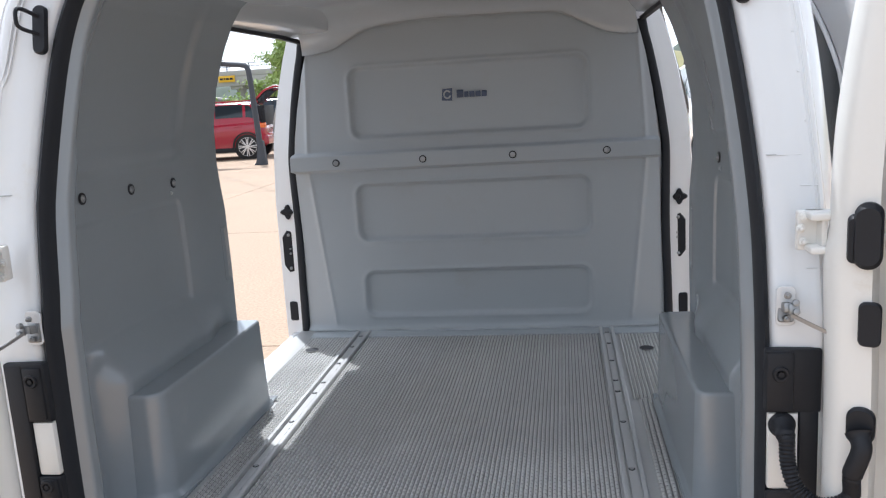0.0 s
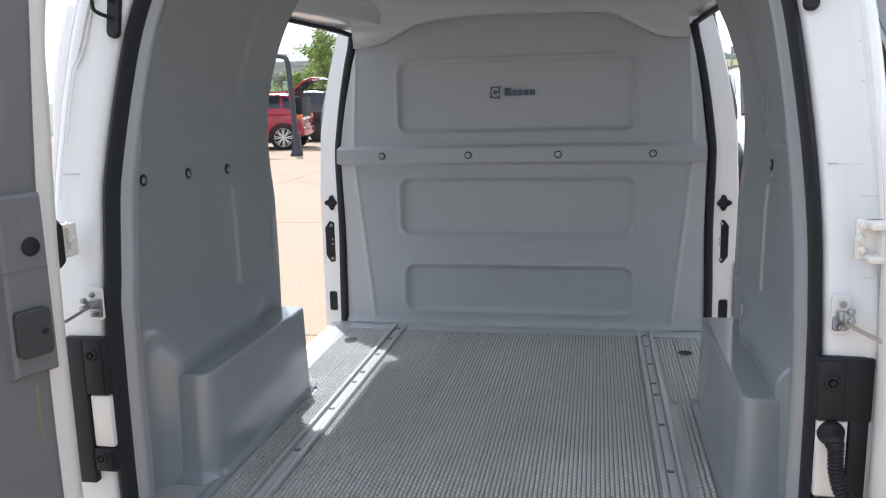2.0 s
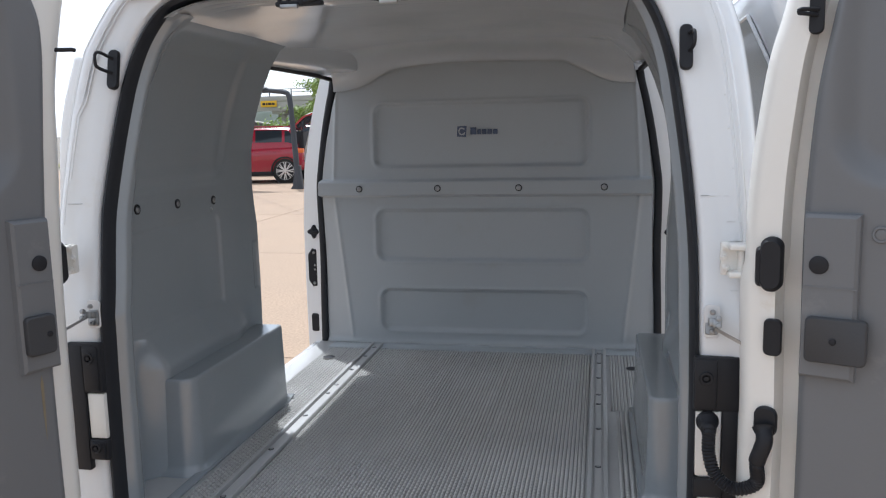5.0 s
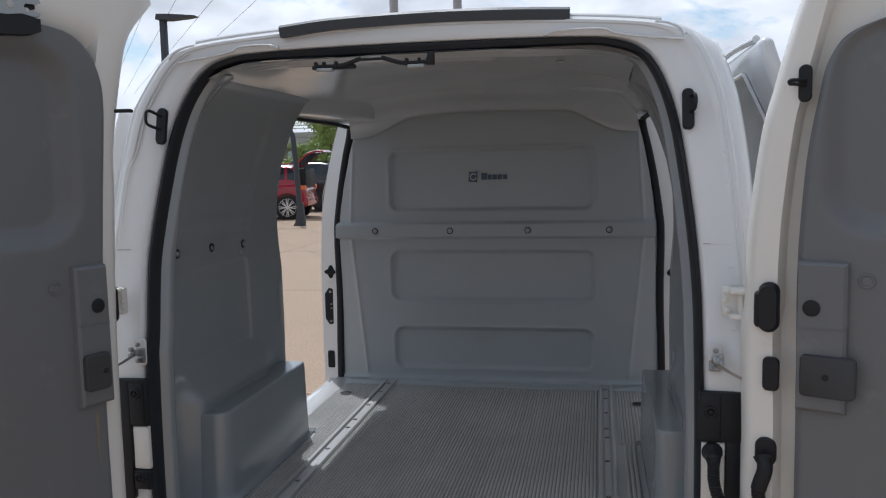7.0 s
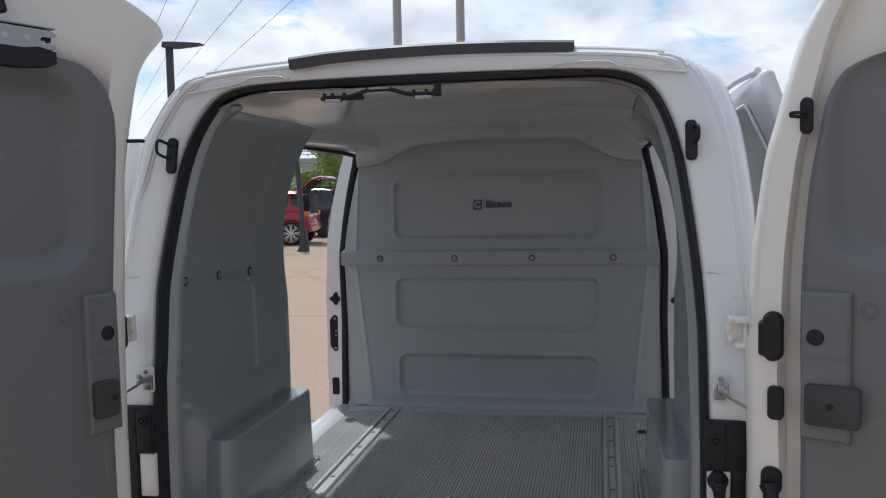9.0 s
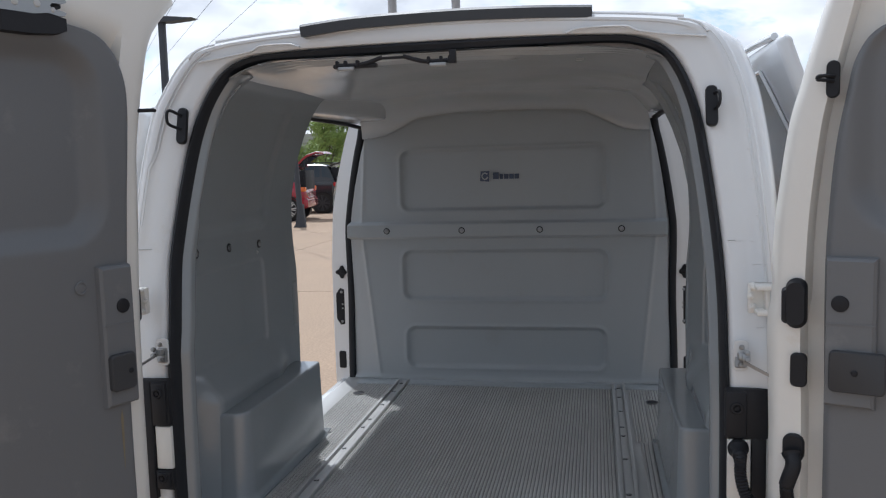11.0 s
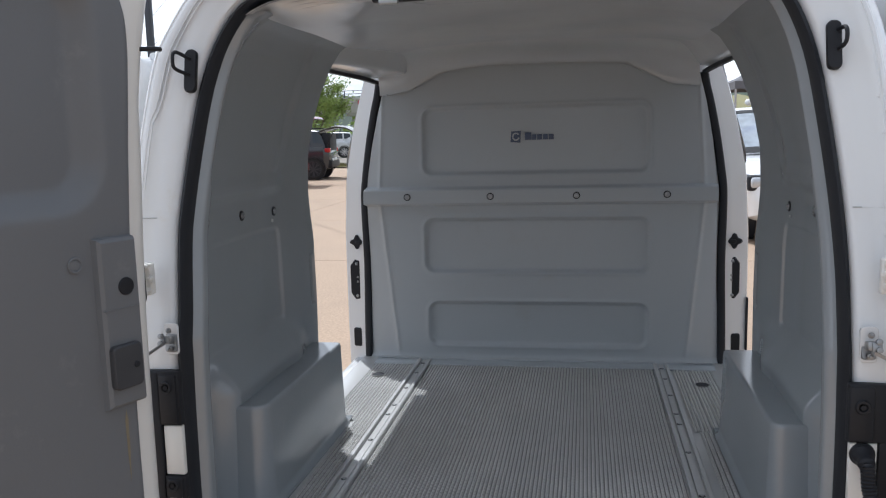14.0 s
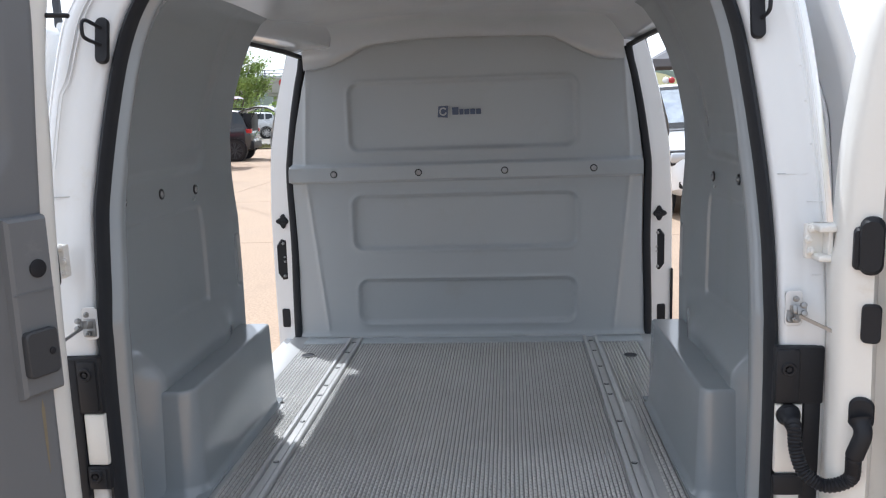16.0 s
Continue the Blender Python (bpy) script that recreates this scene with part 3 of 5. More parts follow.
SEAM_X = [-0.75, -0.606, -0.522, -0.45, -0.378, -0.25, -0.124, 0.1, 0.346, 0.40, 0.455, 0.543, 0.608, 0.77]
SEAM_Z = [1.664, 1.667, 1.683, 1.718, 1.752, 1.768, 1.775, 1.774, 1.767, 1.750, 1.722, 1.678, 1.668, 1.667]
seam = np.interp(X, SEAM_X, SEAM_Z)
Yb += 0.006 * step(0.0, 0.010, Z - seam)
Yb += 0.0015 * np.sin(X * 5.1 + 1) * np.sin(Z * 6.3)
bulk = np_grid("bulkhead", X, Yb, Z, BULK, van, "grey moulded bulkhead with three recessed panels and a bolted band")
part("bulkhead_back", box((XC - 0.70, 1.79, FLOOR - 0.02), (XC + 0.70, 1.80, 1.60), 0.0), BULK, van)
path = bend([(x, 1.7455, z) for x, z in ((-0.612, 1.672), (-0.600, 1.667), (-0.522, 1.683), (-0.45, 1.718), (-0.378, 1.752), (-0.25, 1.768), (-0.124, 1.775), (0.1, 1.774), (0.346, 1.767), (0.40, 1.750), (0.455, 1.722), (0.543, 1.678), (0.608, 1.668), (0.618, 1.674))], 110)
part("seam_bead", sweep(path, ring(0.0026, 6), up=(0, 1, 0)), BADGE_LT, bulk, "pale sealant bead along the bulkhead's top seam")


def bolt(parent, at, m, r=0.0125, tall=1.0):
    bm = cyl(r, r * 0.92, 0.004, m @ pose(0, 0, 0.002), 20, 0.001)
    add_cyl(bm, r * 0.66, r * 0.6, 0.006 * tall, m @ pose(0, 0, 0.003 + 0.003 * tall), 6, 0.0008)
    add_cyl(bm, r * 0.3, r * 0.3, 0.002, m @ pose(0, 0, 0.003 + 0.0068 * tall), 8)
    b = part("bolt", bm, STEEL, parent)
    b.location = at
    return b


face_rear = axes((0, 0, 0), (1, 0, 0), (0, 0, 1), (0, -1, 0))
b0 = bolt(bulk, (-0.533, 1.7165, 1.241), face_rear, 0.0112, 0.6)
w0 = part("washer", cyl(0.0150, 0.0145, 0.003, face_rear, 24), BLACK, bulk)
w0.location = (-0.533, 1.7178, 1.241)
for x in (-0.180, 0.174, 0.533):
    link("bolt", b0.data, STEEL, bulk).location = (x, 1.7165, 1.241)
    link("washer", w0.data, BLACK, bulk).location = (x, 1.7178, 1.241)
# maker's mark as plain shapes
BY = 1.7585
bm = slab([(-0.099, 1.456), (-0.048, 1.456), (-0.048, 1.512), (-0.099, 1.512)], 0.0012, axes((0, BY, 0), (1, 0, 0), (0, 0, 1), (0, -1, 0)), 0.0003)
badge = part("badge", bm, BADGE_LT, bulk, "small maker's badge with a navy emblem")
bm = slab([(-0.096, 1.462), (-0.055, 1.459), (-0.052, 1.508), (-0.092, 1.506)], 0.0012, axes((0, BY - 0.0012, 0), (1, 0, 0), (0, 0, 1), (0, -1, 0)), 0.0003)
part("emblem", bm, BADGE_DK, badge)
bm = bmesh.new()
path = [(-0.073 + 0.013 * math.cos(a), BY - 0.0032, 1.484 + 0.014 * math.sin(a)) for a in np.linspace(0.6, 6.0, 18)]
sweep(path, [(-0.0008, -0.003), (0.0008, -0.003), (0.0008, 0.003), (-0.0008, 0.003)], up=(0, 0, 1), bm=bm)
part("emblem_ring", bm, BADGE_LT, badge)
for k, (x0, x1, z0, z1) in enumerate(((-0.036, -0.010, 1.470, 1.500), (-0.006, 0.010, 1.470, 1.492), (0.014, 0.034, 1.470, 1.492), (0.038, 0.058, 1.470, 1.492), (0.062, 0.082, 1.470, 1.492))):
    part("badge_bar", box((x0, BY - 0.0015, z0), (x1, BY, z1), 0.0006), BADGE_DK, badge)

# ---- side liners
yy = np.concatenate([np.linspace(0.050, 0.10, 14), np.linspace(0.105, 1.0, 180)])
zz = np.linspace(FLOOR - 0.01, 1.805, 240)
Yg, Zg = np.meshgrid(yy, zz, indexing="ij")
wall = np.interp(Zg, [0.52, 0.80, 0.98, 1.17, 1.30, 1.37, 1.46, 1.556, 1.65, 1.73, 1.78, 1.805], [0.764, 0.764, 0.764, 0.766, 0.772, 0.768, 0.745, 0.711, 0.674, 0.638, 0.600, 0.562])
front = np.interp(Zg, [0.52, 0.80, 0.98, 1.17, 1.25, 1.32, 1.44, 1.55, 1.65, 1.73, 1.78, 1.805], [0.720, 0.720, 0.718, 0.720, 0.727, 0.731, 0.726, 0.704, 0.670, 0.632, 0.598, 0.562])
def wall_half(side):
    sealx = np.interp(Zg, [b for a, b in SEALS[side][:54]], [a - 0.004 for a, b in SEALS[side][:54]])
    sealx = np.where(Zg > 1.79, np.minimum(sealx, 0.562 + (1.805 - Zg) * 2.0), sealx)
    Yl = Yg + np.interp(Zg, [1.05, 1.9], [0.0, 0.178]) * (1 - step(0.05, 0.6, Yg))
    bl = step(0.09, 0.20, Yg)
    fw = step(0.62, 0.96, Yg)
    H = (sealx - 0.021 * step(0.050, 0.074, Yg)) * (1 - bl) + (wall * (1 - fw) + front * fw) * bl
    up = sd_round(Yg, Zg, 0.44, 1.585, 0.36, 0.205, 0.06)
    lo = sd_round(Yg, Zg, 0.44, 1.085, 0.325, 0.150, 0.022)
    H = H + 0.010 * (1 - step(-0.034, 0.010, up)) + 0.004 * (1 - step(-0.010, 0.001, lo))
    H = H - 0.017 * step(1.328, 1.366, Zg) * (1 - step(1.40, 1.62, Zg)) * step(0.10, 0.16, Yg) * (1 - step(0.72, 0.82, Yg))
    H = H - 0.064 * step(0.955, 0.835, Zg) * step(0.22, 0.30, Yg) * (1 - step(0.70, 0.92, Yg))
    tag = sd_round(Yg, Zg, 0.972, 1.03, 0.022, 0.085, 0.008)
    H = H + 0.006 * (1 - step(-0.006, 0.002, tag))
    return XC + side * H, Yl


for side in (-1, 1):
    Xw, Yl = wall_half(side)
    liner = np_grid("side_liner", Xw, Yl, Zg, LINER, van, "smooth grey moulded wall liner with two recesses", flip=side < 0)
    # the jamb that returns to the outer skin
    rows = []
    for z in np.linspace(FLOOR - 0.01, 1.73, 40):
        xi = float(np.interp(z, [0.52, 0.80, 0.98, 1.17, 1.25, 1.32, 1.44, 1.55, 1.65, 1.73], [0.720, 0.720, 0.718, 0.720, 0.727, 0.731, 0.726, 0.704, 0.670, 0.632]))
        xo = float(np.interp(z, [0.4, 1.25, 1.52, 1.65, 1.76], [0.845, 0.845, 0.83, 0.81, 0.78]))
        rows.append([Vector((XC + side * (xi + (xo - xi) * f), 1.0 + d, z)) for f, d in ((0, 0), (0.06, 0.004), (0.3, 0.006), (0.6, 0.02), (1.0, 0.05))])
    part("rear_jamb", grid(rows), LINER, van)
    side_face = axes((0, 0, 0), (0, -side, 0), (0, 0, 1), (-side, 0, 0))
    for y, z, x in ((0.31, 1.295, 0.7715), (0.535, 1.290, 0.7715), (0.748, 1.282, 0.7585)):
        bolt(liner, (XC + side * x, y, z), side_face, 0.0095, 0.5)
        # black disc stands in for the shade in the bolt's recess
        part("washer", cyl(0.0150, 0.0145, 0.003, side_face, 24), BLACK, liner).location = (XC + side * (x - 0.001), y, z)
    part("washer", cyl(0.006, 0.004, 0.004, side_face, 12), BULK, liner).location = (XC + side * 0.757, 0.73, 1.255)
    # wheel box
    xi, xo, y0, y1, top = 0.622, 0.772, 0.275, 0.962, 0.812
    rr = 0.050 if side < 0 else 0.034
    foot = [((xo, y0), (0, 1)), ((0.71, y0), (0, 1))]
    foot += [((xi + rr - rr * math.sin(a), y0 + rr - rr * math.cos(a)), (math.sin(a), math.cos(a))) for a in np.linspace(0, math.pi / 2, 9)]
    foot += [((xi - 0.003, 0.5), (1, 0)), ((xi - 0.005, 0.75), (1, 0))]
    foot += [((xi - 0.006 + 0.022 - 0.022 * math.cos(a), y1 - 0.022 + 0.022 * math.sin(a)), (math.cos(a), -math.sin(a))) for a in np.linspace(0, math.pi / 2, 7)]
    foot += [((0.71, y1), (0, -1)), ((xo, y1), (0, -1))]

    def inset(d, z):
        return [Vector((XC + side * (x + nx_ * d), y + ny_ * d, z)) for (x, y), (nx_, ny_) in foot]
    rows = [inset(-0.014, FLOOR - 0.005), inset(-0.013, FLOOR + 0.006), inset(-0.004, FLOOR + 0.012), inset(0.0, FLOOR + 0.03), inset(0.004, 0.70), inset(0.0065, top - 0.016), inset(0.007, top - 0.008),
            inset(0.0085, top - 0.0028), inset(0.0115, top - 0.0004), inset(0.0145, top), inset(0.0195, top)]
    bm = grid(rows)
    bm.faces.new([v for v in bm.verts][-len(foot):])
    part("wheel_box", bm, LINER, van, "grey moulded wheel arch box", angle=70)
    # roof beam over the sliding opening
    rows = []
    for y, k in ((0.90, -0.25), (0.98, -0.10), (1.02, 0.05), (1.08, 0.25), (1.16, 0.48), (1.28, 0.76), (1.42, 1.05), (1.54, 1.30), (1.61, 1.42), (1.66, 1.48), (1.70, 1.46), (1.735, 1.36)):
        xin = 0.600 - 0.055 * k if side < 0 else 0.560 - 0.012 * k
        sec = ((0.40, 1.841), (xin - 0.055, 1.830), (xin - 0.018, 1.806), (xin + 0.002, 1.772), (xin + 0.020, 1.750), (0.636, 1.744), (0.66, 1.741), (0.695, 1.738), (0.72, 1.76), (0.74, 1.84))
        if side > 0:
            sec = ((0.42, 1.834), (0.50, 1.826), (0.562, 1.805), (0.598, 1.780), (0.632, 1.748), (0.66, 1.741), (0.695, 1.738), (0.72, 1.76), (0.74, 1.84))
        rows.append([Vector((XC + side * x, y, z)) for x, z in sec])
    part("roof_beam", grid([bend(r, 24) for r in rows]), HEAD, van, "grey moulded roof beam over the side opening")

    if side < 0:
        path = [(XC - 0.570, 0.36, 1.803), (XC - 0.571, 0.70, 1.803), (XC - 0.580, 0.92, 1.806), (XC - 0.602, 0.992, 1.812), (XC - 0.612, 1.003, 1.790), (XC - 0.618, 1.005, 1.757)]
        part("corner_bead", sweep(bend(path, 60), ring(0.0022, 6), up=(0, 1, 0.2)), BADGE_LT, van, "pale sealant bead along the ceiling corner")
    # seal of the sliding opening
    pts = [(0.752, 0.46), (0.748, 0.70), (0.742, 0.95), (0.745, 1.22), (0.735, 1.33), (0.712, 1.48), (0.688, 1.60), (0.672, 1.665)]
    path = [(XC + side * x, 1.775, z) for x, z in pts]
    path += [(XC + side * 0.665, 1.775, 1.705), (XC + side * 0.662, 1.775, 1.722)]
    thin = [(XC + side * 0.664, 1.775, 1.722), (XC + side * 0.678, 1.62, 1.731), (XC + side * 0.684, 1.40, 1.734), (XC + side * 0.690, 0.99, 1.736)]
    part("side_door_seal", sweep(bend(thin, 30), [(-0.008, -0.008), (0.008, -0.008), (0.010, 0.006), (-0.010, 0.006)], up=(0, 0, 1)), RUBBER, van, "thin black rubber seal under the roof beam")
    bm = sweep(bend(path, 90), [(0.0145 * (abs(math.cos(a)) ** 0.7) * math.copysign(1, math.cos(a)), 0.0165 * (abs(math.sin(a)) ** 0.7) * math.copysign(1, math.sin(a))) for a in np.linspace(0.2, 0.2 + 2 * math.pi, 13)[:-1]], up=(1, 0, 0.01))
    part("side_door_seal", bm, RUBBER, van, "black rubber seal of the sliding door opening")

    # white centre pillar ahead of the opening
    rows = []
    for z in np.linspace(0.40, 1.78, 36):
        xi = float(np.interp(z, [0.4, 1.22, 1.33, 1.48, 1.60, 1.70, 1.78], [0.725, 0.715, 0.705, 0.682, 0.66, 0.645, 0.63]))
        xo = float(np.interp(z, [0.4, 0.7, 1.08, 1.33, 1.53, 1.66, 1.74, 1.80], [0.860, 0.862, 0.860, 0.845, 0.806, 0.772, 0.745, 0.72]))
        rows.append([Vector((XC + side * (xi + (xo - xi) * f), 1.80 + d, z)) for f, d in ((0, 0.0), (0.35, 0.004), (0.55, 0.02), (0.85, 0.03), (0.96, 0.035), (1.0, 0.05), (1.0, 0.09))])
    part("centre_pillar", grid(rows), WHITE, van, "white painted centre pillar")
    px = XC + side * 0.805
    lx, lz = (0.016, 0.884) if side > 0 else (-0.004, 0.868)
    # knob-shaped locator
    bm = bmesh.new()
    out = []
    for k in range(28):
        a = 2 * math.pi * k / 28
        r = 0.026 + 0.006 * math.cos(4 * a)
        out.append((r * math.cos(a), r * math.sin(a)))
    slab(out, 0.018, axes((px - side * 0.005, 1.825, 1.038), (1, 0, 0), (0, 0, 1), (0, -1, 0)), 0.006, bm)
    add_box(bm, (-0.03, -0.008, -0.01), (0.0, 0.008, 0.014), 0.004, 2, axes((px + side * 0.0, 1.815, 1.038), (side, 0, 0), (0, 0, 1), (0, -1, 0)))
    part("door_locator", bm, BLACK, van, "black plastic sliding door locator")
    # latch plate
    oct_ = [(-0.028, -0.066), (-0.012, -0.090), (0.012, -0.090), (0.032, -0.062), (0.032, 0.062), (0.012, 0.090), (-0.012, 0.090), (-0.028, 0.066)]
    latch = part("door_latch", slab(oct_, 0.014, axes((px + side * 0.004 - lx, 1.832, lz), (side, 0, 0), (0, 0, 1), (0, -1, 0)), 0.006), BLACK, van, "black sliding door latch plate")
    for dz in (-0.072, 0.072):
        bolt(latch, (px + side * 0.006 - lx, 1.818, lz + dz), face_rear, 0.007)
    for dz in (-0.008, 0.012):
        bolt(latch, (px + side * 0.002 - lx, 1.818, lz + dz), face_rear, 0.005)
    if side > 0:
        part("pillar_buffer", box((XC + 0.853, 1.822, 0.575), (XC + 0.862, 1.842, 0.800), 0.003), BLACK, van, "thin black rubber buffer on the pillar edge")
    part("door_catch", slab(rrect(0, 0, 0.018, 0.042, 0.008), 0.016, axes((px + side * 0.008, 1.83, 0.606), (1, 0, 0), (0, 0, 1), (0, -1, 0)), 0.005), BLACK, van, "black lower door catch")

# ---- headliner
xs = np.linspace(-1, 1, 90)
ys = np.concatenate([np.linspace(0.175, 0.55, 90), np.linspace(0.56, 1.46, 40)])
turn = np.linspace(0, 1, 27)[1:]
Ys, Xs = np.meshgrid(np.concatenate([ys, 1.46 + 0.288 * np.sin(turn * math.pi / 2)]), xs, indexing="ij")
half = np.interp(Ys, [0.17, 0.25, 0.60, 1.30, 1.60, 1.75], [0.575, 0.568, 0.566, 0.590, 0.630, 0.655])
half = half - 0.012 * step(1.35, 1.75, Ys) * (Xs > 0)
Xh = XC + Xs * half
Zh = 1.842 - 0.038 * np.abs(Xs) ** np.interp(Ys, [0.2, 0.7], [9.0, 4.0]) - 0.008 * np.abs(Xs) ** 2
foot_z = np.interp(Xh, SEAM_X, SEAM_Z)
drop = np.concatenate([np.zeros(len(ys)), 1 - np.cos(turn * math.pi / 2)])[:, None]
Zh = Zh + (foot_z + 0.002 - Zh) * drop
Zh = Zh - 0.007 * np.exp(-((Ys - 0.175) / 0.022) ** 2)
rb = sd_round(Xh, Ys, XC - 0.02, 0.42, 0.21, 0.055, 0.05)
Zh += -0.008 * (1 - step(-0.03, 0.01, rb))
for yb in (0.245, 0.285, 0.33):
    Zh += -0.007 * np.exp(-((Ys - yb) / 0.007) ** 2) * (1 - step(0.30, 0.52, np.abs(Xh - XC)))
Zh += 0.003 * np.sin(Xh * 9 + Ys * 4) * np.sin(Ys * 7) * (1 - drop)
np_grid("headliner", Xh, Ys, Zh, HEAD, van, "grey moulded headliner with shallow ribs", flip=True)
part("headliner_plug", cyl(0.012, 0.010, 0.005, pose(XC + 0.37, 0.42, 1.826), 16, 0.001), BADGE_LT, van)

# upper door latch under the roof edge
lt = part("upper_catch", box((XC - 0.268, 0.150, 1.800), (XC - 0.150, 0.172, 1.812), 0.004), BLACK, van, "black twin upper door catch under the roof edge")
ZL = 1.812
for s in (-1, 1):
    cx = XC - 0.105
    path = [(cx + s * 0.028, 0.150, ZL + 0.012), (cx + s * 0.085, 0.150, ZL - 0.004), (cx + s * 0.15, 0.150, ZL - 0.004)]
    arm = part("catch_arm", sweep(bend(path, 10), ring(0.0058, 8)), BLACK, lt)
    for d in (0.095, 0.128, 0.15):
        part("catch_lug", box((cx + s * d - 0.004, 0.142, ZL - 0.012), (cx + s * d + 0.004, 0.160, ZL + 0.008), 0.003), BLACK, lt)
part("catch_link", box((XC - 0.105 - 0.030, 0.147, ZL + 0.006), (XC - 0.105 + 0.030, 0.153, ZL + 0.013), 0.002), BLACK, lt)
part("catch_hook", box((XC + 0.045, 0.140, ZL - 0.012), (XC + 0.062, 0.160, ZL + 0.022), 0.002), BLACK, lt)
for s in (-1, 1):
    part("catch_pin", box((XC - 0.105 + s * 0.122 - 0.022, 0.132, ZL - 0.020), (XC - 0.105 + s * 0.122 + 0.022, 0.144, ZL - 0.010), 0.002), STEEL, lt)

# ---- rear frame fittings
rear_axes = lambda x, z, dy=0.0: axes((x, lean(z) + dy, z), (1, 0, 0), (0, 0.2057 if z > 1.05 else 0, 0.9786 if z > 1.05 else 1), (0, -0.9786 if z > 1.05 else -1, 0.2057 if z > 1.05 else 0))
for side in (-1, 1):
    sx = XC + side * 0.692
    # upper striker loop on its black pad
    m = rear_axes(sx + 0.000 if side < 0 else sx - 0.005, 1.664)
    pad = part("striker_pad", slab(rrect(0, 0, 0.014, 0.050, 0.012), 0.012, m, 0.003), BLACK, van, "black striker pad on the rear frame")
    d = -1
    path = bend([(0.0, -0.010, 0.008), (d * 0.016, -0.006, 0.040), (d * 0.020, 0.004, 0.052), (d * 0.018, 0.032, 0.050), (0.0, 0.026, 0.008)], 20) if side < 0 else \
        bend([(0.006, -0.010, 0.008), (0.012, -0.006, 0.034), (0.014, 0.006, 0.042), (0.013, 0.026, 0.038), (0.006, 0.030, 0.008)], 20)
    bm = sweep(path, ring(0.0042, 8), up=(0.3, 1, 0.2))
    bmesh.ops.transform(bm, matrix=m, verts=bm.verts)
    part("striker_loop", bm, BLACK, pad)
    # door check strap bracket
    bx, bz = (-0.709, 1.066) if side < 0 else (0.751, 1.080)
    part("strap_gasket", slab(rrect(bx, bz + 0.002, 0.0165, 0.036, 0.009), 0.003, axes((0, 0.003, 0), (1, 0, 0), (0, 0, 1), (0, -1, 0)), 0.001), WHITE, van)
    m = rear_axes(bx, bz, 0.0)
    br = part("check_strap", slab(rrect(0, 0.003, 0.014, 0.031, 0.006), 0.008, m @ pose(0, 0, -0.002), 0.002), STEEL, van, "zinc steel door check strap bracket")
    for dz in (-0.018, 0.024):
        bolt(br, (bx, -0.010, bz + dz), face_rear, 0.0065)
    bm = bmesh.new()
    s = side
    add_box(bm, (-0.008, -0.009, 0.004), (0.008, 0.008, 0.028), 0.002, 2, m)
    add_box(bm, (0.006 * s - 0.007, -0.012, 0.024), (0.010 * s + 0.007, 0.006, 0.032), 0.002, 2, m)
    for dz in (-0.008, 0.008):
        add_cyl(bm, 0.006, 0.006, 0.010, m @ pose(0.010 * s, dz, 0.034), 12, 0.001)
    part("strap_hinge", bm, STEEL, br)
    if side > 0:
        path = bend([(bx + 0.002, -0.030, bz - 0.006), (bx + 0.034, -0.055, bz - 0.020), (bx + 0.072, -0.078, bz - 0.036)], 10)
    else:
        path = bend([(bx - 0.002, -0.030, bz), (bx - 0.022, -0.075, bz - 0.016), (bx - 0.036, -0.115, bz - 0.024)], 10)
    part("strap_arm", sweep(path, [(-0.0016, -0.0032), (0.0016, -0.0032), (0.0016, 0.0032), (-0.0016, 0.0032)]), STEEL, br)
    # body half of the middle hinge
    bm = bmesh.new()
    if side > 0:
        add_box(bm, (0.776, -0.050, 1.241), (0.832, 0.004, 1.254), 0.004, 3)
        add_box(bm, (0.776, -0.050, 1.184), (0.832, 0.004, 1.196), 0.004, 3)
        add_box(bm, (0.764, -0.011, 1.184), (0.812, 0.004, 1.254), 0.004, 3)
        add_box(bm, (0.796, -0.040, 1.187), (0.806, -0.004, 1.251), 0.003)
        add_box(bm, (0.826, -0.058, 1.150), (0.836, 0.0, 1.186), 0.004, 3)
        hinge = part("door_hinge", bm, CREAM, van, "white painted rear door hinge")
        for x, z in ((0.775, 1.243), (0.769, 1.223), (0.774, 1.200)):
            bolt(hinge, (x, -0.012, z), face_rear, 0.0085).data.materials[0] = CREAM
        bm = cyl(0.009, 0.009, 0.074, pose(0.826, -0.044, 1.219), 14, 0.002)
        sweep(bend([(0.812, -0.044, 1.217), (0.832, -0.056, 1.217), (0.848, -0.080, 1.217), (0.858, -0.106, 1.217)], 10), [(-0.005, -0.020), (0.005, -0.020), (0.005, 0.020), (-0.005, 0.020)], bm=bm)
        part("hinge_arm", bm, CREAM, hinge)
    else:
        add_box(bm, (-0.770, -0.044, 1.232), (-0.742, 0.004, 1.242), 0.003)
        add_box(bm, (-0.770, -0.044, 1.172), (-0.742, 0.004, 1.182), 0.003)
        add_box(bm, (-0.776, -0.020, 1.172), (-0.738, 0.004, 1.242), 0.004)
        hinge = part("door_hinge", bm, CREAM, van, "white painted rear door hinge")
        for x, z in ((-0.746, 1.236), (-0.739, 1.208), (-0.744, 1.180)):
            bolt(hinge, (x, -0.018, z), face_rear, 0.0095).data.materials[0] = CREAM
        part("hinge_arm", cyl(0.009, 0.009, 0.074, pose(-0.762, -0.040, 1.207), 14, 0.002), CREAM, hinge)
        part("hinge_cover", slab(rrect(0, 0, 0.014, 0.050, 0.012), 0.026, axes((-0.758, -0.062, 1.206), (0, -1, 0), (0, 0, 1), (1, 0, 0)), 0.008), BLACK, hinge)
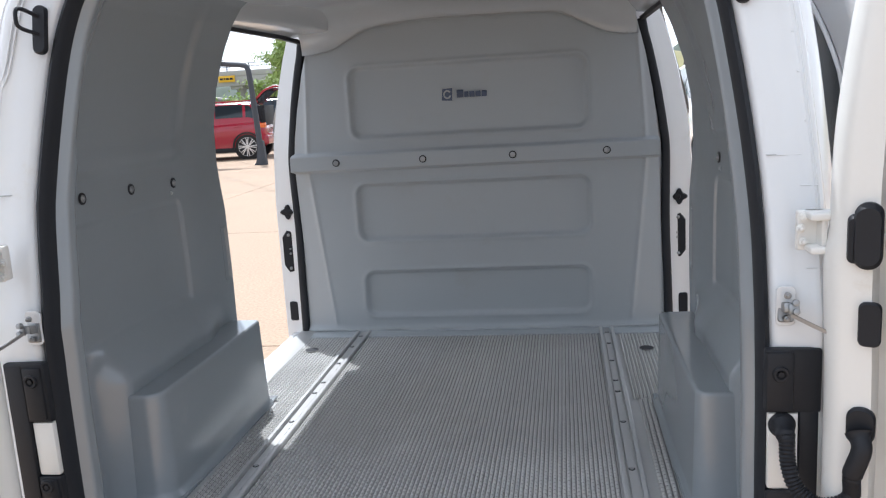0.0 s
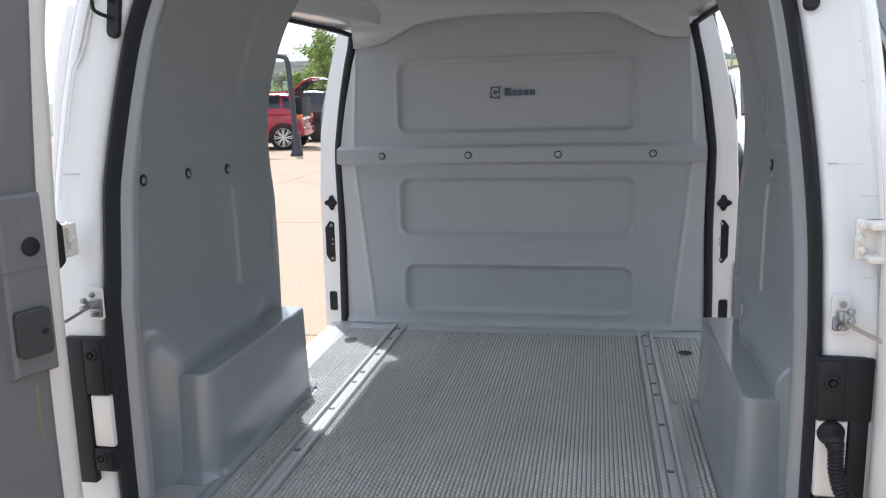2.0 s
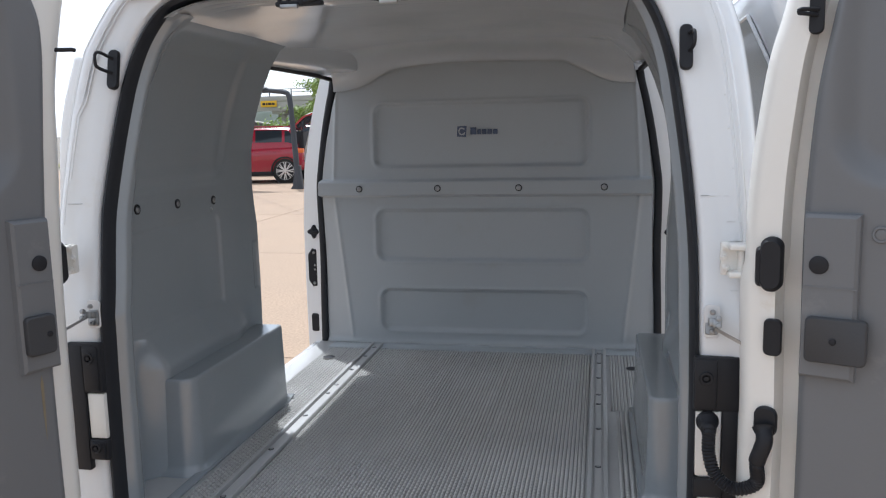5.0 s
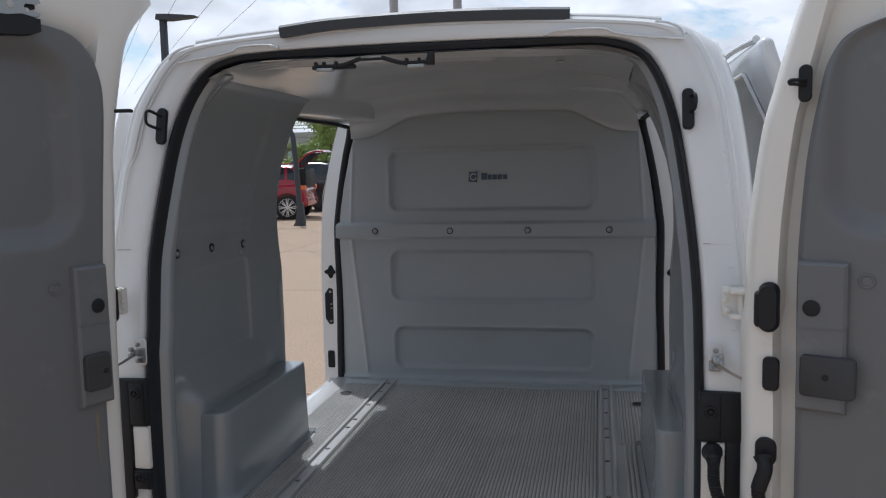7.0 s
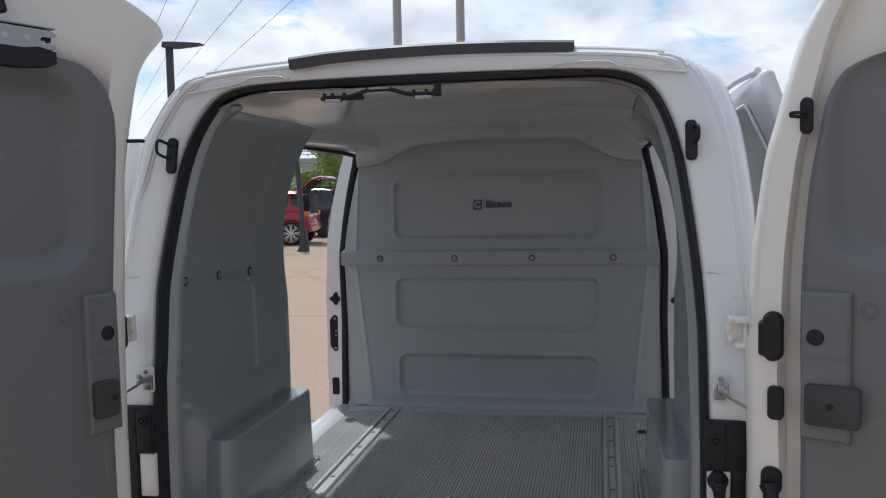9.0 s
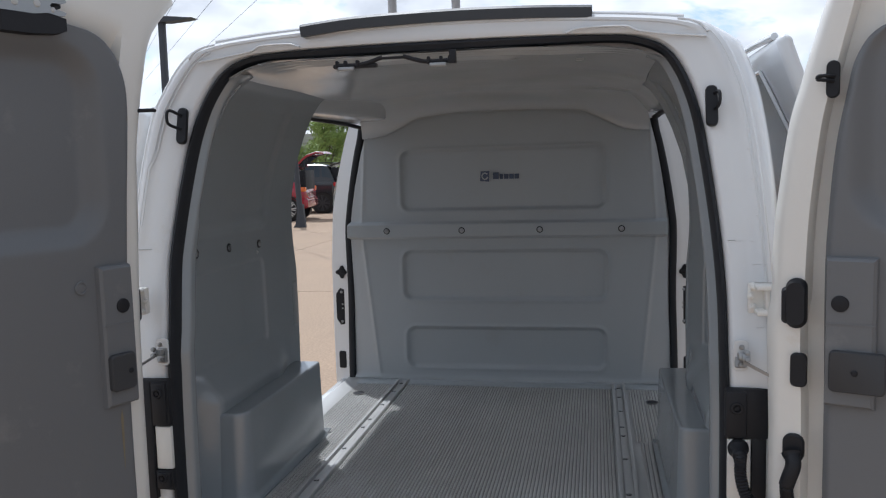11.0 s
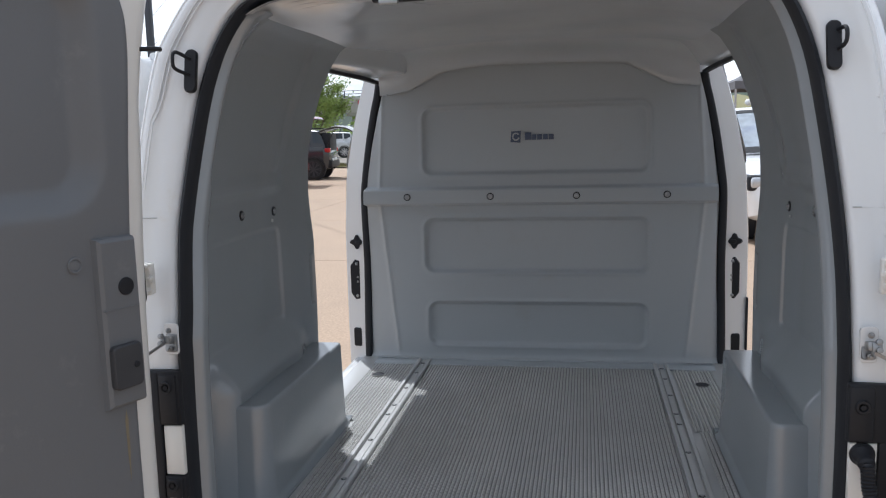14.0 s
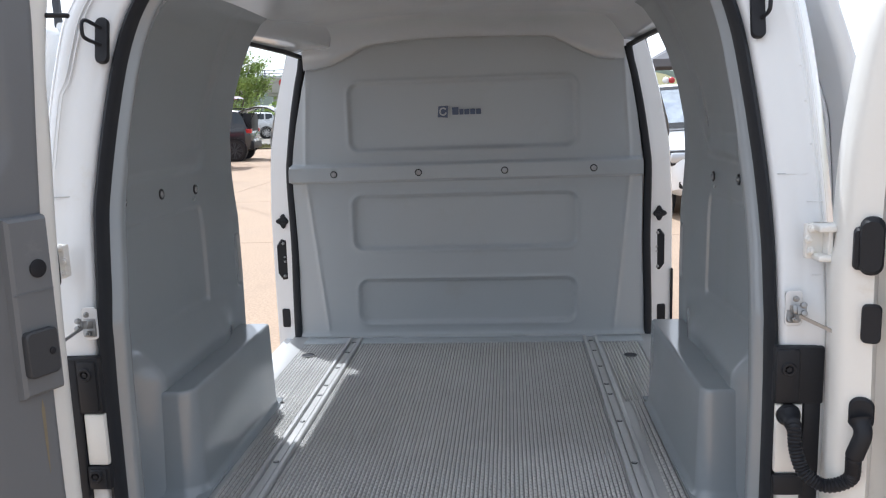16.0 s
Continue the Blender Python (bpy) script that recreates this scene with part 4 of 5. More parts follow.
    # black tail lamp housing in the frame
    if side < 0:
        x0, x1 = -0.786, -0.694
    else:
        x0, x1 = 0.716, 0.812
    hs = part("lamp_housing", box((x0, -0.012, 0.868 if side < 0 else 0.886), (x1, 0.010, 0.996 if side < 0 else 1.006), 0.005), BLACK, van, "empty black tail lamp housing")
    if side < 0:
        part("housing_column", box((x0 + 0.002, -0.014, 0.665), (-0.744, 0.009, 0.992), 0.004), BLACK, hs)
        part("lower_housing", box((-0.747, -0.011, 0.692), (x1, 0.010, 0.747), 0.005), BLACK, hs)
        part("cover_block", box((x1 - 0.048, -0.018, 0.874), (x1 - 0.006, 0.0, 0.988), 0.006), BLACK, hs)
        part("cover_block", box((x1 - 0.044, -0.018, 0.697), (x1 - 0.006, 0.0, 0.743), 0.005), BLACK, hs)
    else:
        part("housing_column", box((0.776, -0.009, 0.60), (x1 - 0.003, 0.009, 0.92), 0.004), BLACK, hs)
        part("cover_block", box((x0, -0.018, 0.890), (x0 + 0.048, 0.0, 1.002), 0.006), BLACK, hs)
        part("lower_housing", box((x0 + 0.002, -0.016, 0.690), (0.780, 0.0, 0.735), 0.006), BLACK, hs)
    pa, pb = ((-0.742, 0.749), (-0.697, 0.866)) if side < 0 else ((0.722, 0.737), (0.774, 0.884))
    part("housing_panel", box((pa[0], -0.007, pa[1]), (pb[0], 0.008, pb[1]), 0.003), CREAM, hs, "white painted panel between the black covers")
    for z in ((0.960, 0.728) if side < 0 else (0.962,)):
        xx = x1 - 0.028 if side < 0 else x0 + 0.024
        bm = bmesh.new()
        path = [(xx + 0.011 * math.cos(a), -0.020, z + 0.011 * math.sin(a)) for a in np.linspace(0, 2 * math.pi, 21)[:-1]]
        sweep(path, ring(0.004, 6), up=(0, 1, 0), closed=True, bm=bm)
        add_cyl(bm, 0.006, 0.005, 0.006, axes((xx, -0.020, z), (1, 0, 0), (0, 0, 1), (0, -1, 0)), 12)
        part("screw_boss", bm, BLACK, hs)

# ---- rear doors
def rear_door(name, hinge, d, n, edge, trim_u, width, label, bumps, mirror, rim, lift=0.0, deep_top=9.0):
    d, n = Vector((*d, 0)).normalized(), Vector((*n, 0)).normalized()
    H = Vector((*hinge, 0))

    def at(u, z, w=0.0):
        return H + d * u + n * w + Vector((0, 0, z))

    def local(u, z, w=0.0):
        return axes(at(u, z, w), d, Vector((0, 0, 1)), n)
    top = edge[-1][1]
    E = [(p.x, p.y) for p in bend([(a, b, 0) for a, b in edge], 60)]
    cols = [0.0, 0.008, 0.018, 0.032, 0.05, 0.08, 0.12, 0.131, 0.16, 0.2, 0.26, 0.35, 0.5, 0.65, 0.8, 0.95, 1.0]
    def sheet(w, inset=0.0, deep=0.0):
        rows = []
        for k, (u, z) in enumerate(E):
            z1 = 0.50 + (2.02 - 0.50) * (z - E[0][1]) / (E[-1][1] - E[0][1])
            g = max(0.0, (z - 1.70) / (E[-1][1] - 1.70)) ** 2
            rows.append([at(u + inset + (width - u - inset) * c, z + (z1 - z) * c + lift * g * (1 - math.exp(-c / 0.15)), w - rim * (1 - min(1.0, c / 0.05)) ** 2 - (deep * (1 - float(step(deep_top, deep_top + 0.10, z))) if c > 0.13 else 0)) for c in cols])
        return rows
    inner, outer = sheet(0.0, 0.0, 0.05), sheet(-0.085, -0.012)
    bm = bmesh.new()
    a = [[bm.verts.new(p) for p in r] for r in inner]
    b = [[bm.verts.new(p) for p in r] for r in outer]
    R, C = len(a), len(cols)
    for i in range(R - 1):
        for j in range(C - 1):
            bm.faces.new((a[i][j], a[i][j + 1], a[i + 1][j + 1], a[i + 1][j]))
            bm.faces.new((b[i][j], b[i + 1][j], b[i + 1][j + 1], b[i][j + 1]))
        bm.faces.new((a[i][0], a[i + 1][0], b[i + 1][0], b[i][0]))
        bm.faces.new((a[i][-1], b[i][-1], b[i + 1][-1], a[i + 1][-1]))
    for j in range(C - 1):
        bm.faces.new((a[0][j], b[0][j], b[0][j + 1], a[0][j + 1]))
        bm.faces.new((a[-1][j], a[-1][j + 1], b[-1][j + 1], b[-1][j]))
    door = part(name, bm, CREAM, van, label, angle=35)

    # moulded inner trim with an upper recess
    us, zs = np.linspace(0, 1, 90), np.linspace(0.50, trim_u[-1][1], 200)
    curve = bend([(a, b, 0) for a, b in trim_u], 120)
    u0 = np.interp(zs, [p.y for p in curve], [p.x for p in curve])
    Ug = u0[:, None] + (width - 0.03 - u0)[:, None] * us[None, :]
    Zq = np.repeat(zs[:, None], len(us), 1)
    base = trim_u[0][0]
    rec = sd_round(Ug, Zq, base + 0.045 + 0.5, 1.385 + 0.222, 0.5, 0.222, 0.10)
    W = 0.010 - 0.034 * (1 - step(-0.045, 0.012, rec))
    rec2 = sd_round(Ug, Zq, base + 0.12 + 0.5, 0.74, 0.5, 0.20, 0.05)
    W -= 0.0012 * (1 - step(-0.03, 0.004, rec2))
    edge_fall = np.minimum((Ug - u0[:, None]) / 0.012, 1.0)
    W -= 0.014 * (1 - edge_fall)
    P = [H[k] + d[k] * Ug + n[k] * W for k in (0, 1)]
    trim = np_grid("door_trim", P[0], P[1], Zq, TRIM, door, "grey moulded inner door trim", flip=mirror)

    # raised block with plug and handle plate
    b0, b1 = bumps["block"]
    bm = bmesh.new()
    rows = []
    for ins, w in ((0.0, 0.004), (0.004, 0.022), (0.010, 0.028), (0.03, 0.028)):
        z0, z1 = bumps["z0"] + ins, 1.332 - ins
        rows.append([at(u, z, w) for u, z in ((b0 + ins * 0.4, z0), (b1 - ins, z0), (b1 - ins, 1.05), (b1 - ins, 1.192), (b1 - ins, z1), (b0 + ins * 0.4, z1), (b0 + ins * 0.4, 1.192), (b0 + ins * 0.4, 1.05))])
    bm = grid(rows, close_u=True)
    bm.faces.new([v for v in bm.verts][-8:])
    blk = part("trim_block", bm, TRIM, door, "raised grey trim block", angle=30)
    part("block_crease", box((b0 + 0.004, -0.0015, -0.001), (b1 - 0.004, 0.0015, 0.001), 0.0, m=axes((0, 0, 0), (1, 0, 0), (0, 1, 0), (0, 0, 1))), TRIM, blk).matrix_world = local(0.0, 1.192, 0.0285)
    part("plug", cyl(0.0175, 0.0165, 0.004, pose(0, 0, 0), 28, 0.001), BLACK, blk, "round black plug").matrix_world = local(bumps["plug"], 1.234, 0.030)
    p0, p1 = bumps["plate"]
    pl = part("handle_plate", slab(rrect((p0 + p1) / 2, 0, (p1 - p0) / 2, 0.043, 0.010), 0.014, Matrix.Identity(4), 0.003), PLATE, blk, "charcoal plastic cover plate")
    pl.matrix_world = local(0, bumps["plate_z"], 0.028)
    part("keyhole", cyl(0.007, 0.006, 0.004, pose(bumps["bolt"], 0.0, 0.0150), 14, 0.001), BLACK, pl)
    for u, z in bumps["screws"]:
        bm = bmesh.new()
        sweep([(0.013 * math.cos(a), 0.013 * math.sin(a), 0.0) for a in np.linspace(0, 2 * math.pi, 25)[:-1]], ring(0.003, 6), up=(0, 0, 1), closed=True, bm=bm)
        add_cyl(bm, 0.011, 0.010, 0.003, pose(0, 0, -0.0005), 20, 0.0008)
        part("trim_screw", bm, TRIM, trim).matrix_world = local(u, z, 0.012 if z > 0.94 else 0.006)
    return door, at, local


left_edge = [(0.134, 0.50), (0.134, 0.80), (0.132, 1.07), (0.126, 1.26), (0.113, 1.48), (0.106, 1.61), (0.074, 1.78), (0.042, 1.88), (-0.030, 1.965)]
dl, at_l, loc_l = rear_door("rear_door", (-0.6187, -0.0228), (-0.36, -0.933), (0.933, -0.36), left_edge,
                            [(0.183, 0.50), (0.185, 0.95), (0.177, 1.20), (0.160, 1.45), (0.146, 1.61), (0.140, 1.70), (0.145, 1.765), (0.172, 1.825), (0.225, 1.862), (0.34, 1.878)], 0.78,
                            "white rear door with grey inner trim, swung wide open",
                            dict(block=(0.181, 0.270), z0=0.995, plug=0.213, plate=(0.196, 0.262), plate_z=1.080, bolt=0.212, screws=((0.306, 1.287), (0.301, 0.880), (0.55, 1.29), (0.55, 0.87))), True, 0.022, 0.092, 1.77)
right_edge = [(-0.004, 0.50), (0.0, 0.90), (-0.006, 1.16), (0.002, 1.23), (0.004, 1.32), (0.011, 1.43), (0.033, 1.60), (0.056, 1.69), (0.080, 1.78), (0.108, 1.87), (0.155, 1.955)]
dr, at_r, loc_r = rear_door("rear_door", (0.79, -0.085), (0.916, -0.40), (-0.40, -0.916), right_edge,
                            [(0.118, 0.50), (0.118, 0.98), (0.115, 1.28), (0.120, 1.42), (0.130, 1.55), (0.148, 1.66), (0.167, 1.742), (0.21, 1.795), (0.32, 1.828)], 0.62,
                            "white rear door with grey inner trim, swung wide open",
                            dict(block=(0.120, 0.220), z0=1.012, plug=0.150, plate=(0.132, 0.238), plate_z=1.094, bolt=0.181, screws=((0.249, 1.294), (0.248, 0.90), (0.48, 1.29), (0.48, 0.90))), False, 0.030)
# fittings on the doors
ov = part("hinge_cover", slab([(a, b) for a, b in rrect(0, 0, 0.021, 0.054, 0.020)], 0.022, Matrix.Identity(4), 0.008), BLACK, dr, "black rubber hinge cover")
ov.matrix_world = loc_r(0.062, 1.226, -0.002)
st = part("cover_step", slab(rrect(0, 0, 0.016, 0.040, 0.010), 0.014, Matrix.Identity(4), 0.006), BLACK, ov)
st.matrix_world = loc_r(0.047, 1.220, -0.002)
part("rubber_buffer", slab(rrect(0, 0, 0.017, 0.037, 0.011), 0.010, Matrix.Identity(4), 0.003), BLACK, dr, "black rubber buffer").matrix_world = loc_r(0.068, 1.080, 0.0)
pp = part("striker_pad", slab(rrect(0, 0, 0.013, 0.038, 0.012), 0.007, Matrix.Identity(4), 0.003), BLACK, dr)
pp.matrix_world = loc_r(0.124, 1.694, 0.0)
bm = sweep(bend([(0.004, 0.0, 0.0), (-0.014, 0.002, 0.026), (-0.022, 0.003, 0.030), (-0.022, 0.009, 0.030), (-0.012, 0.010, 0.024), (0.006, 0.010, 0.0)], 16), ring(0.0038, 8), up=(0, 1, 0.2))
part("striker_pin", bm, BLACK, pp).matrix_world = loc_r(0.122, 1.690, 0.004)
bm = sweep(bend([(0.0, 0.0, -0.02), (-0.02, 0.0, 0.0), (-0.040, 0.001, 0.010), (-0.046, 0.0, 0.010)], 10), ring(0.0048, 8), up=(0, 1, 0))
part("striker_pin", bm, BLACK, dl, "black pin on the door edge").matrix_world = loc_l(0.118, 1.692, 0.0)
# upper lock of the large door
lk = part("upper_lock", slab([(0.306, -0.034), (0.330, -0.044), (0.390, -0.050), (0.460, -0.050), (0.460, 0.004), (0.340, 0.004), (0.322, -0.006), (0.306, -0.008)], 0.034, Matrix.Identity(4), 0.006), BLACK, dl, "black upper door lock with steel plate")
lk.matrix_world = loc_l(0.0, 1.886, 0.0)
bm = slab([(0.326, -0.002), (0.352, 0.002), (0.385, -0.004), (0.460, -0.004), (0.460, 0.040), (0.330, 0.040), (0.310, 0.036), (0.307, 0.029), (0.318, 0.025), (0.342, 0.024), (0.347, 0.018), (0.342, 0.012), (0.318, 0.010), (0.308, 0.006), (0.312, 0.000)], 0.030, Matrix.Identity(4), 0.002)
plate = part("lock_plate", bm, STEEL, lk, "bare steel lock plate with a forked slot")
plate.matrix_world = loc_l(0.0, 1.882, 0.005)
part("latch_claw", slab(rrect(0.329, 0.0175, 0.016, 0.0058, 0.005), 0.020, Matrix.Identity(4), 0.002), BLACK, lk).matrix_world = loc_l(0.0, 1.886, 0.004)
part("plate_fold", box((0.312, 0.038, 0.0), (0.460, 0.042, 0.037), 0.0015), STEEL, lk).matrix_world = loc_l(0.0, 1.886, 0.003)
for u, z, r in ((0.340, 0.006, 0.0066), (0.376, 0.014, 0.0095), (0.425, 0.012, 0.0095)):
    rv = part("rivet", cyl(r, r * 0.8, 0.005, pose(0, 0, 0), 18, 0.0015), RAIL, plate)
    rv.matrix_world = loc_l(u, 1.886 + z, 0.034)
part("lock_rod_guide", slab([(0.412, 0.062), (0.470, 0.050), (0.470, 0.140), (0.384, 0.140), (0.392, 0.110), (0.420, 0.092)], 0.030, Matrix.Identity(4), 0.006), BLACK, dl, "black plastic guide of the lock rod").matrix_world = loc_l(0.0, 1.886, 0.0)
stain = slab([(0.0, 0.0), (0.004, -0.02), (0.0035, -0.09), (0.001, -0.15), (-0.002, -0.09), (-0.003, -0.02)], 0.0006, Matrix.Identity(4), 0.0001)
part("rust_streak", stain, STAIN, dl, "faint yellow-brown drip stain on the trim").matrix_world = loc_l(0.222, 0.985, 0.0102)
# cable conduit between body and door
p0 = Vector((0.746, -0.012, 0.862))
p1 = at_r(0.058, 0.895, 0.012)
path = bend([p0, (p0.x - 0.002, -0.048, 0.850), (p0.x - 0.003, -0.066, 0.812), (p0.x + 0.010, -0.080, 0.772), (p0.x + 0.045, -0.096, 0.752), (p0.x + 0.084, -0.112, 0.774), (p1.x - 0.012, -0.132, 0.826), (p1.x + 0.0, -0.136, 0.872), p1], 110)
bm = bmesh.new()
rows = []
for k, p in enumerate(path):
    t = (path[min(k + 1, len(path) - 1)] - path[max(k - 1, 0)]).normalized()
    u = Vector((0.4, -0.9, 0.1))
    u = (u - t * u.dot(t)).normalized()
    s = t.cross(u)
    mid = 0.10 < k / len(path) < 0.74
    r = (0.0128 + (0.0020 if k % 2 else -0.0006)) if mid else 0.0165 + 0.006 * max(0.0, (0.06 - min(k, len(path) - k) / len(path)) / 0.06)
    rows.append([p + s * r * math.cos(a) + u * r * math.sin(a) for a in np.linspace(0, 2 * math.pi, 13)[:-1]])
cond = part("cable_conduit", grid(rows, close_u=True, bm=bm), BLACK, van, "black corrugated cable conduit to the door", angle=60)
part("grommet", slab(rrect(0, 0, 0.024, 0.024, 0.0235, 8), 0.012, axes((0.746, 0.0, 0.862), (1, 0, 0), (0, 0, 1), (0, -1, 0)), 0.004), BLACK, cond)
part("grommet", slab(rrect(0, 0, 0.022, 0.032, 0.020, 8), 0.012, Matrix.Identity(4), 0.004), BLACK, cond).matrix_world = loc_r(0.060, 0.905, -0.002)

# ---- sliding doors, slid back along the flanks
def slide_x(z):
    return float(np.interp(z, [0.4, 1.25, 1.50, 1.60, 1.75, 1.85, 1.90], [1.07, 1.07, 1.046, 1.022, 0.967, 0.930, 0.915]))


for side in (-1, 1):
    ya, yb = (0.58, 1.44) if side > 0 else (0.44, 1.22)
    zt = 1.890 if side > 0 else 1.740
    def door_section(y, shrink, thick=0.050):
        r = thick / 2 - shrink
        zc = zt - thick / 2
        zs = [float(z) for z in np.linspace(0.45 + shrink, zc, 26)]
        mid = lambda z: slide_x(z) + thick / 2
        pts = [(mid(z) - r, z) for z in zs] + [(mid(zc) - r * math.cos(a), zc + r * math.sin(a)) for a in np.linspace(0, math.pi, 9)[1:-1]] + [(mid(z) + r, z) for z in zs[::-1]]
        return [Vector((XC + side * x, y, z)) for x, z in pts]
    rows = [door_section(y, h) for y, h in ((ya, 0.018), (ya + 0.003, 0.009), (ya + 0.010, 0.003), (ya + 0.022, 0.0), ((ya + yb) / 2, 0.0), (yb - 0.022, 0.0), (yb - 0.010, 0.003), (yb, 0.018))]
    bm = grid(rows)
    vs = list(bm.verts)
    k = len(rows[0])
    bm.faces.new(vs[:k])
    bm.faces.new(vs[-k:][::-1])
    slid = part("sliding_door", bm, WHITE, van, "white sliding side door slid open along the flank", angle=50)
    path = bend([(XC + side * (slide_x(zt) + 0.012), ya + 0.02 + lean(zt) * 0.2, zt), (XC + side * (slide_x(zt) + 0.006), (ya + yb) / 2, zt + 0.012), (XC + side * (slide_x(zt) + 0.006), yb - 0.02, zt + 0.012)], 20)
    part("top_rail", sweep(path, ring(0.011, 10)), WHITE, slid)
    rows = []
    for z in np.linspace(1.20, 1.812, 14):
        y0 = ya + 0.12 + max(0.0, z - 1.45) * 0.50
        rows.append([Vector((XC + side * (slide_x(z) - 0.008), y, z)) for y in np.linspace(y0, yb - 0.06, 5)])
    pane = part("window_pane", grid(rows), PANE, slid, "dark tinted window in the sliding door")
    edge = [r[0] for r in rows] + rows[-1][1:]
    part("window_frame", sweep(edge, ring(0.006, 8), up=(1, 0, 0)), WHITE, pane)

# wheels
def wheel(parent, at, r=0.30, w=0.19, spokes=10, axis=(1, 0, 0), rim=RIM, hub=0.62):
    a = Vector(axis).normalized()
    b = Vector((0, 0, 1))
    c = a.cross(b)
    def place(px, rad, ang):
        return a * px + c * rad * math.cos(ang) + b * rad * math.sin(ang)
    prof = [(-w / 2, r * 0.66), (-w / 2, r * 0.9), (-w / 2 + 0.02, r * 0.985), (0.0, r), (w / 2 - 0.02, r * 0.985), (w / 2, r * 0.9), (w / 2, r * 0.66)]
    rows = [[place(p, q, t) for t in np.linspace(0, 2 * math.pi, 37)[:-1]] for p, q in prof]
    ty = part("wheel", grid(rows, close_u=True), TYRE, parent)
    ty.location = at
    bm = bmesh.new()
    grid([[place(p, q, t) for t in np.linspace(0, 2 * math.pi, 37)[:-1]] for p, q in ((w / 2 - 0.005, r * 0.76), (w / 2 + 0.004, r * 0.73), (w / 2 - 0.004, r * 0.70), (w / 2 - 0.010, r * 0.695))], close_u=True, bm=bm)
    for k in range(spokes):
        t = 2 * math.pi * k / spokes
        for dt in (-0.11, 0.11):
            q0, q1 = place(w / 2 + 0.002, r * 0.10, t + dt * 0.5), place(w / 2 - 0.002, r * 0.71, t + dt * 1.15)
            sweep([q0, q1], [(-0.013, -0.006), (0.013, -0.006), (0.013, 0.006), (-0.013, 0.006)], up=a, bm=bm)
    for t in (0,):
        add_cyl(bm, r * 0.16, r * 0.13, 0.02, axes(a * (w / 2 - 0.002), c, b, a), 16)
    hubd = part("rim", bm, rim, ty)
    part("rim_well", cyl(r * 0.74, r * 0.72, 0.03, axes(a * (w / 2 - 0.026), c, b, a), 32), RUBBER, hubd)
    return ty


for sx in (-1, 1):
    for y in (0.62, 3.35):
        wheel(van, (XC + sx * 0.74, y, 0.30), axis=(sx, 0, 0), rim=GALV)

# ---------------------------------------------------------------- parked cars
def car(name, label, at, heading, paint, tail_open=False, length=4.3, width=1.78, height=1.60, rear=0.80, wheelbase=2.67, dark_below=True, group="parked cars"):
    """A crossover: x ahead from the rear axle, y to its left, z up."""
    ob = thing(name, label, "car", at, group)
    ob.rotation_euler = (0, 0, radians(heading))
    hw, front = width / 2, length - rear
    k = height / 1.60
    st = [(-rear, 0.42, 0.86, 0.80), (-rear + 0.05, 0.36, 0.98, 0.92), (-rear + 0.25, 0.30, 1.04, 0.97), (-0.35, 0.27, 1.06, 1.0), (0.4, 0.25, 1.04, 1.0), (1.2, 0.25, 1.01, 1.0),
          (1.9, 0.25, 0.99, 1.0), (2.3, 0.26, 0.98, 0.99), (2.9, 0.28, 0.93, 0.97), (front - 0.18, 0.30, 0.82, 0.90), (front - 0.04, 0.34, 0.70, 0.80), (front, 0.42, 0.60, 0.72)]
    rows = []
    for x, zb, zt, w in st:
        zt = zt * k
        h = hw * w
        sec = [(h * 0.80, zb), (h * 0.96, zb + 0.06), (h * 0.985, (zb + zt) * 0.5), (h, zt - 0.22), (h * 0.985, zt - 0.10), (h * 0.955, zt - 0.03), (h * 0.90, zt)]
        rows.append([Vector((x, y, z)) for y, z in sec] + [Vector((x, 0, zt + 0.012))] + [Vector((x, -y, z)) for y, z in sec[::-1]])
    bm = grid(rows)
    vs = list(bm.verts)
    n = len(rows[0])
    bm.faces.new(vs[:n])
    bm.faces.new(vs[-n:][::-1])
    part("body", bm, paint, ob, angle=30)
    # cabin
    cab = [(-rear + 0.16, 1.03, 1.04, 0.90), (-rear + 0.30, 1.03, 1.40, 0.84), (-rear + 0.42, 1.03, 1.56, 0.80), (0.1, 1.03, 1.60, 0.79), (0.9, 1.02, 1.60, 0.79), (1.25, 1.0, 1.55, 0.80), (1.75, 0.99, 1.26, 0.85), (2.15, 0.97, 0.985, 0.90)]
    rows = []
    for x, zb, zt, w in cab:
        zb, zt, h = zb * k - 0.03, zt * k, hw * 0.94
        hi = hw * w
        top = max(zt, zb + 0.01)
        rows.append([Vector((x, h, zb)), Vector((x, hi + (h - hi) * 0.12, top - 0.07 * (top - zb))), Vector((x, hi * 0.93, top)), Vector((x, 0, top + 0.015)),
                     Vector((x, -hi * 0.93, top)), Vector((x, -hi - (h - hi) * 0.12, top - 0.07 * (top - zb))), Vector((x, -h, zb))])
    cabin = part("cabin", grid(rows), paint, ob, angle=30)
    # glass, a little proud of the cabin
    for s in (-1, 1):
        for x0, x1, f0, f1 in ((-0.42, 0.0, 0.62, 1.0), (0.08, 0.86, 1, 1), (0.94, 1.62, 1.0, 0.55)):
            rows = []
            for x in np.linspace(x0, x1, 5):
                zt = float(np.interp(x, [c[0] for c in cab], [c[2] for c in cab])) * k
                zb = 1.03 * k - 0.03
                hi = hw * float(np.interp(x, [c[0] for c in cab], [c[3] for c in cab]))
                h = hw * 0.94
                a = []
                for q in (0.30 if x > -0.3 else 0.46, 0.6, 0.88):
                    a.append(Vector((x, s * (h + (hi + (h - hi) * 0.12 - h) * q / 0.93 + 0.006), zb + (zt - zb) * q)))
                rows.append(a)
            part("side_window", grid(rows), GLASS, cabin)
    rows = []
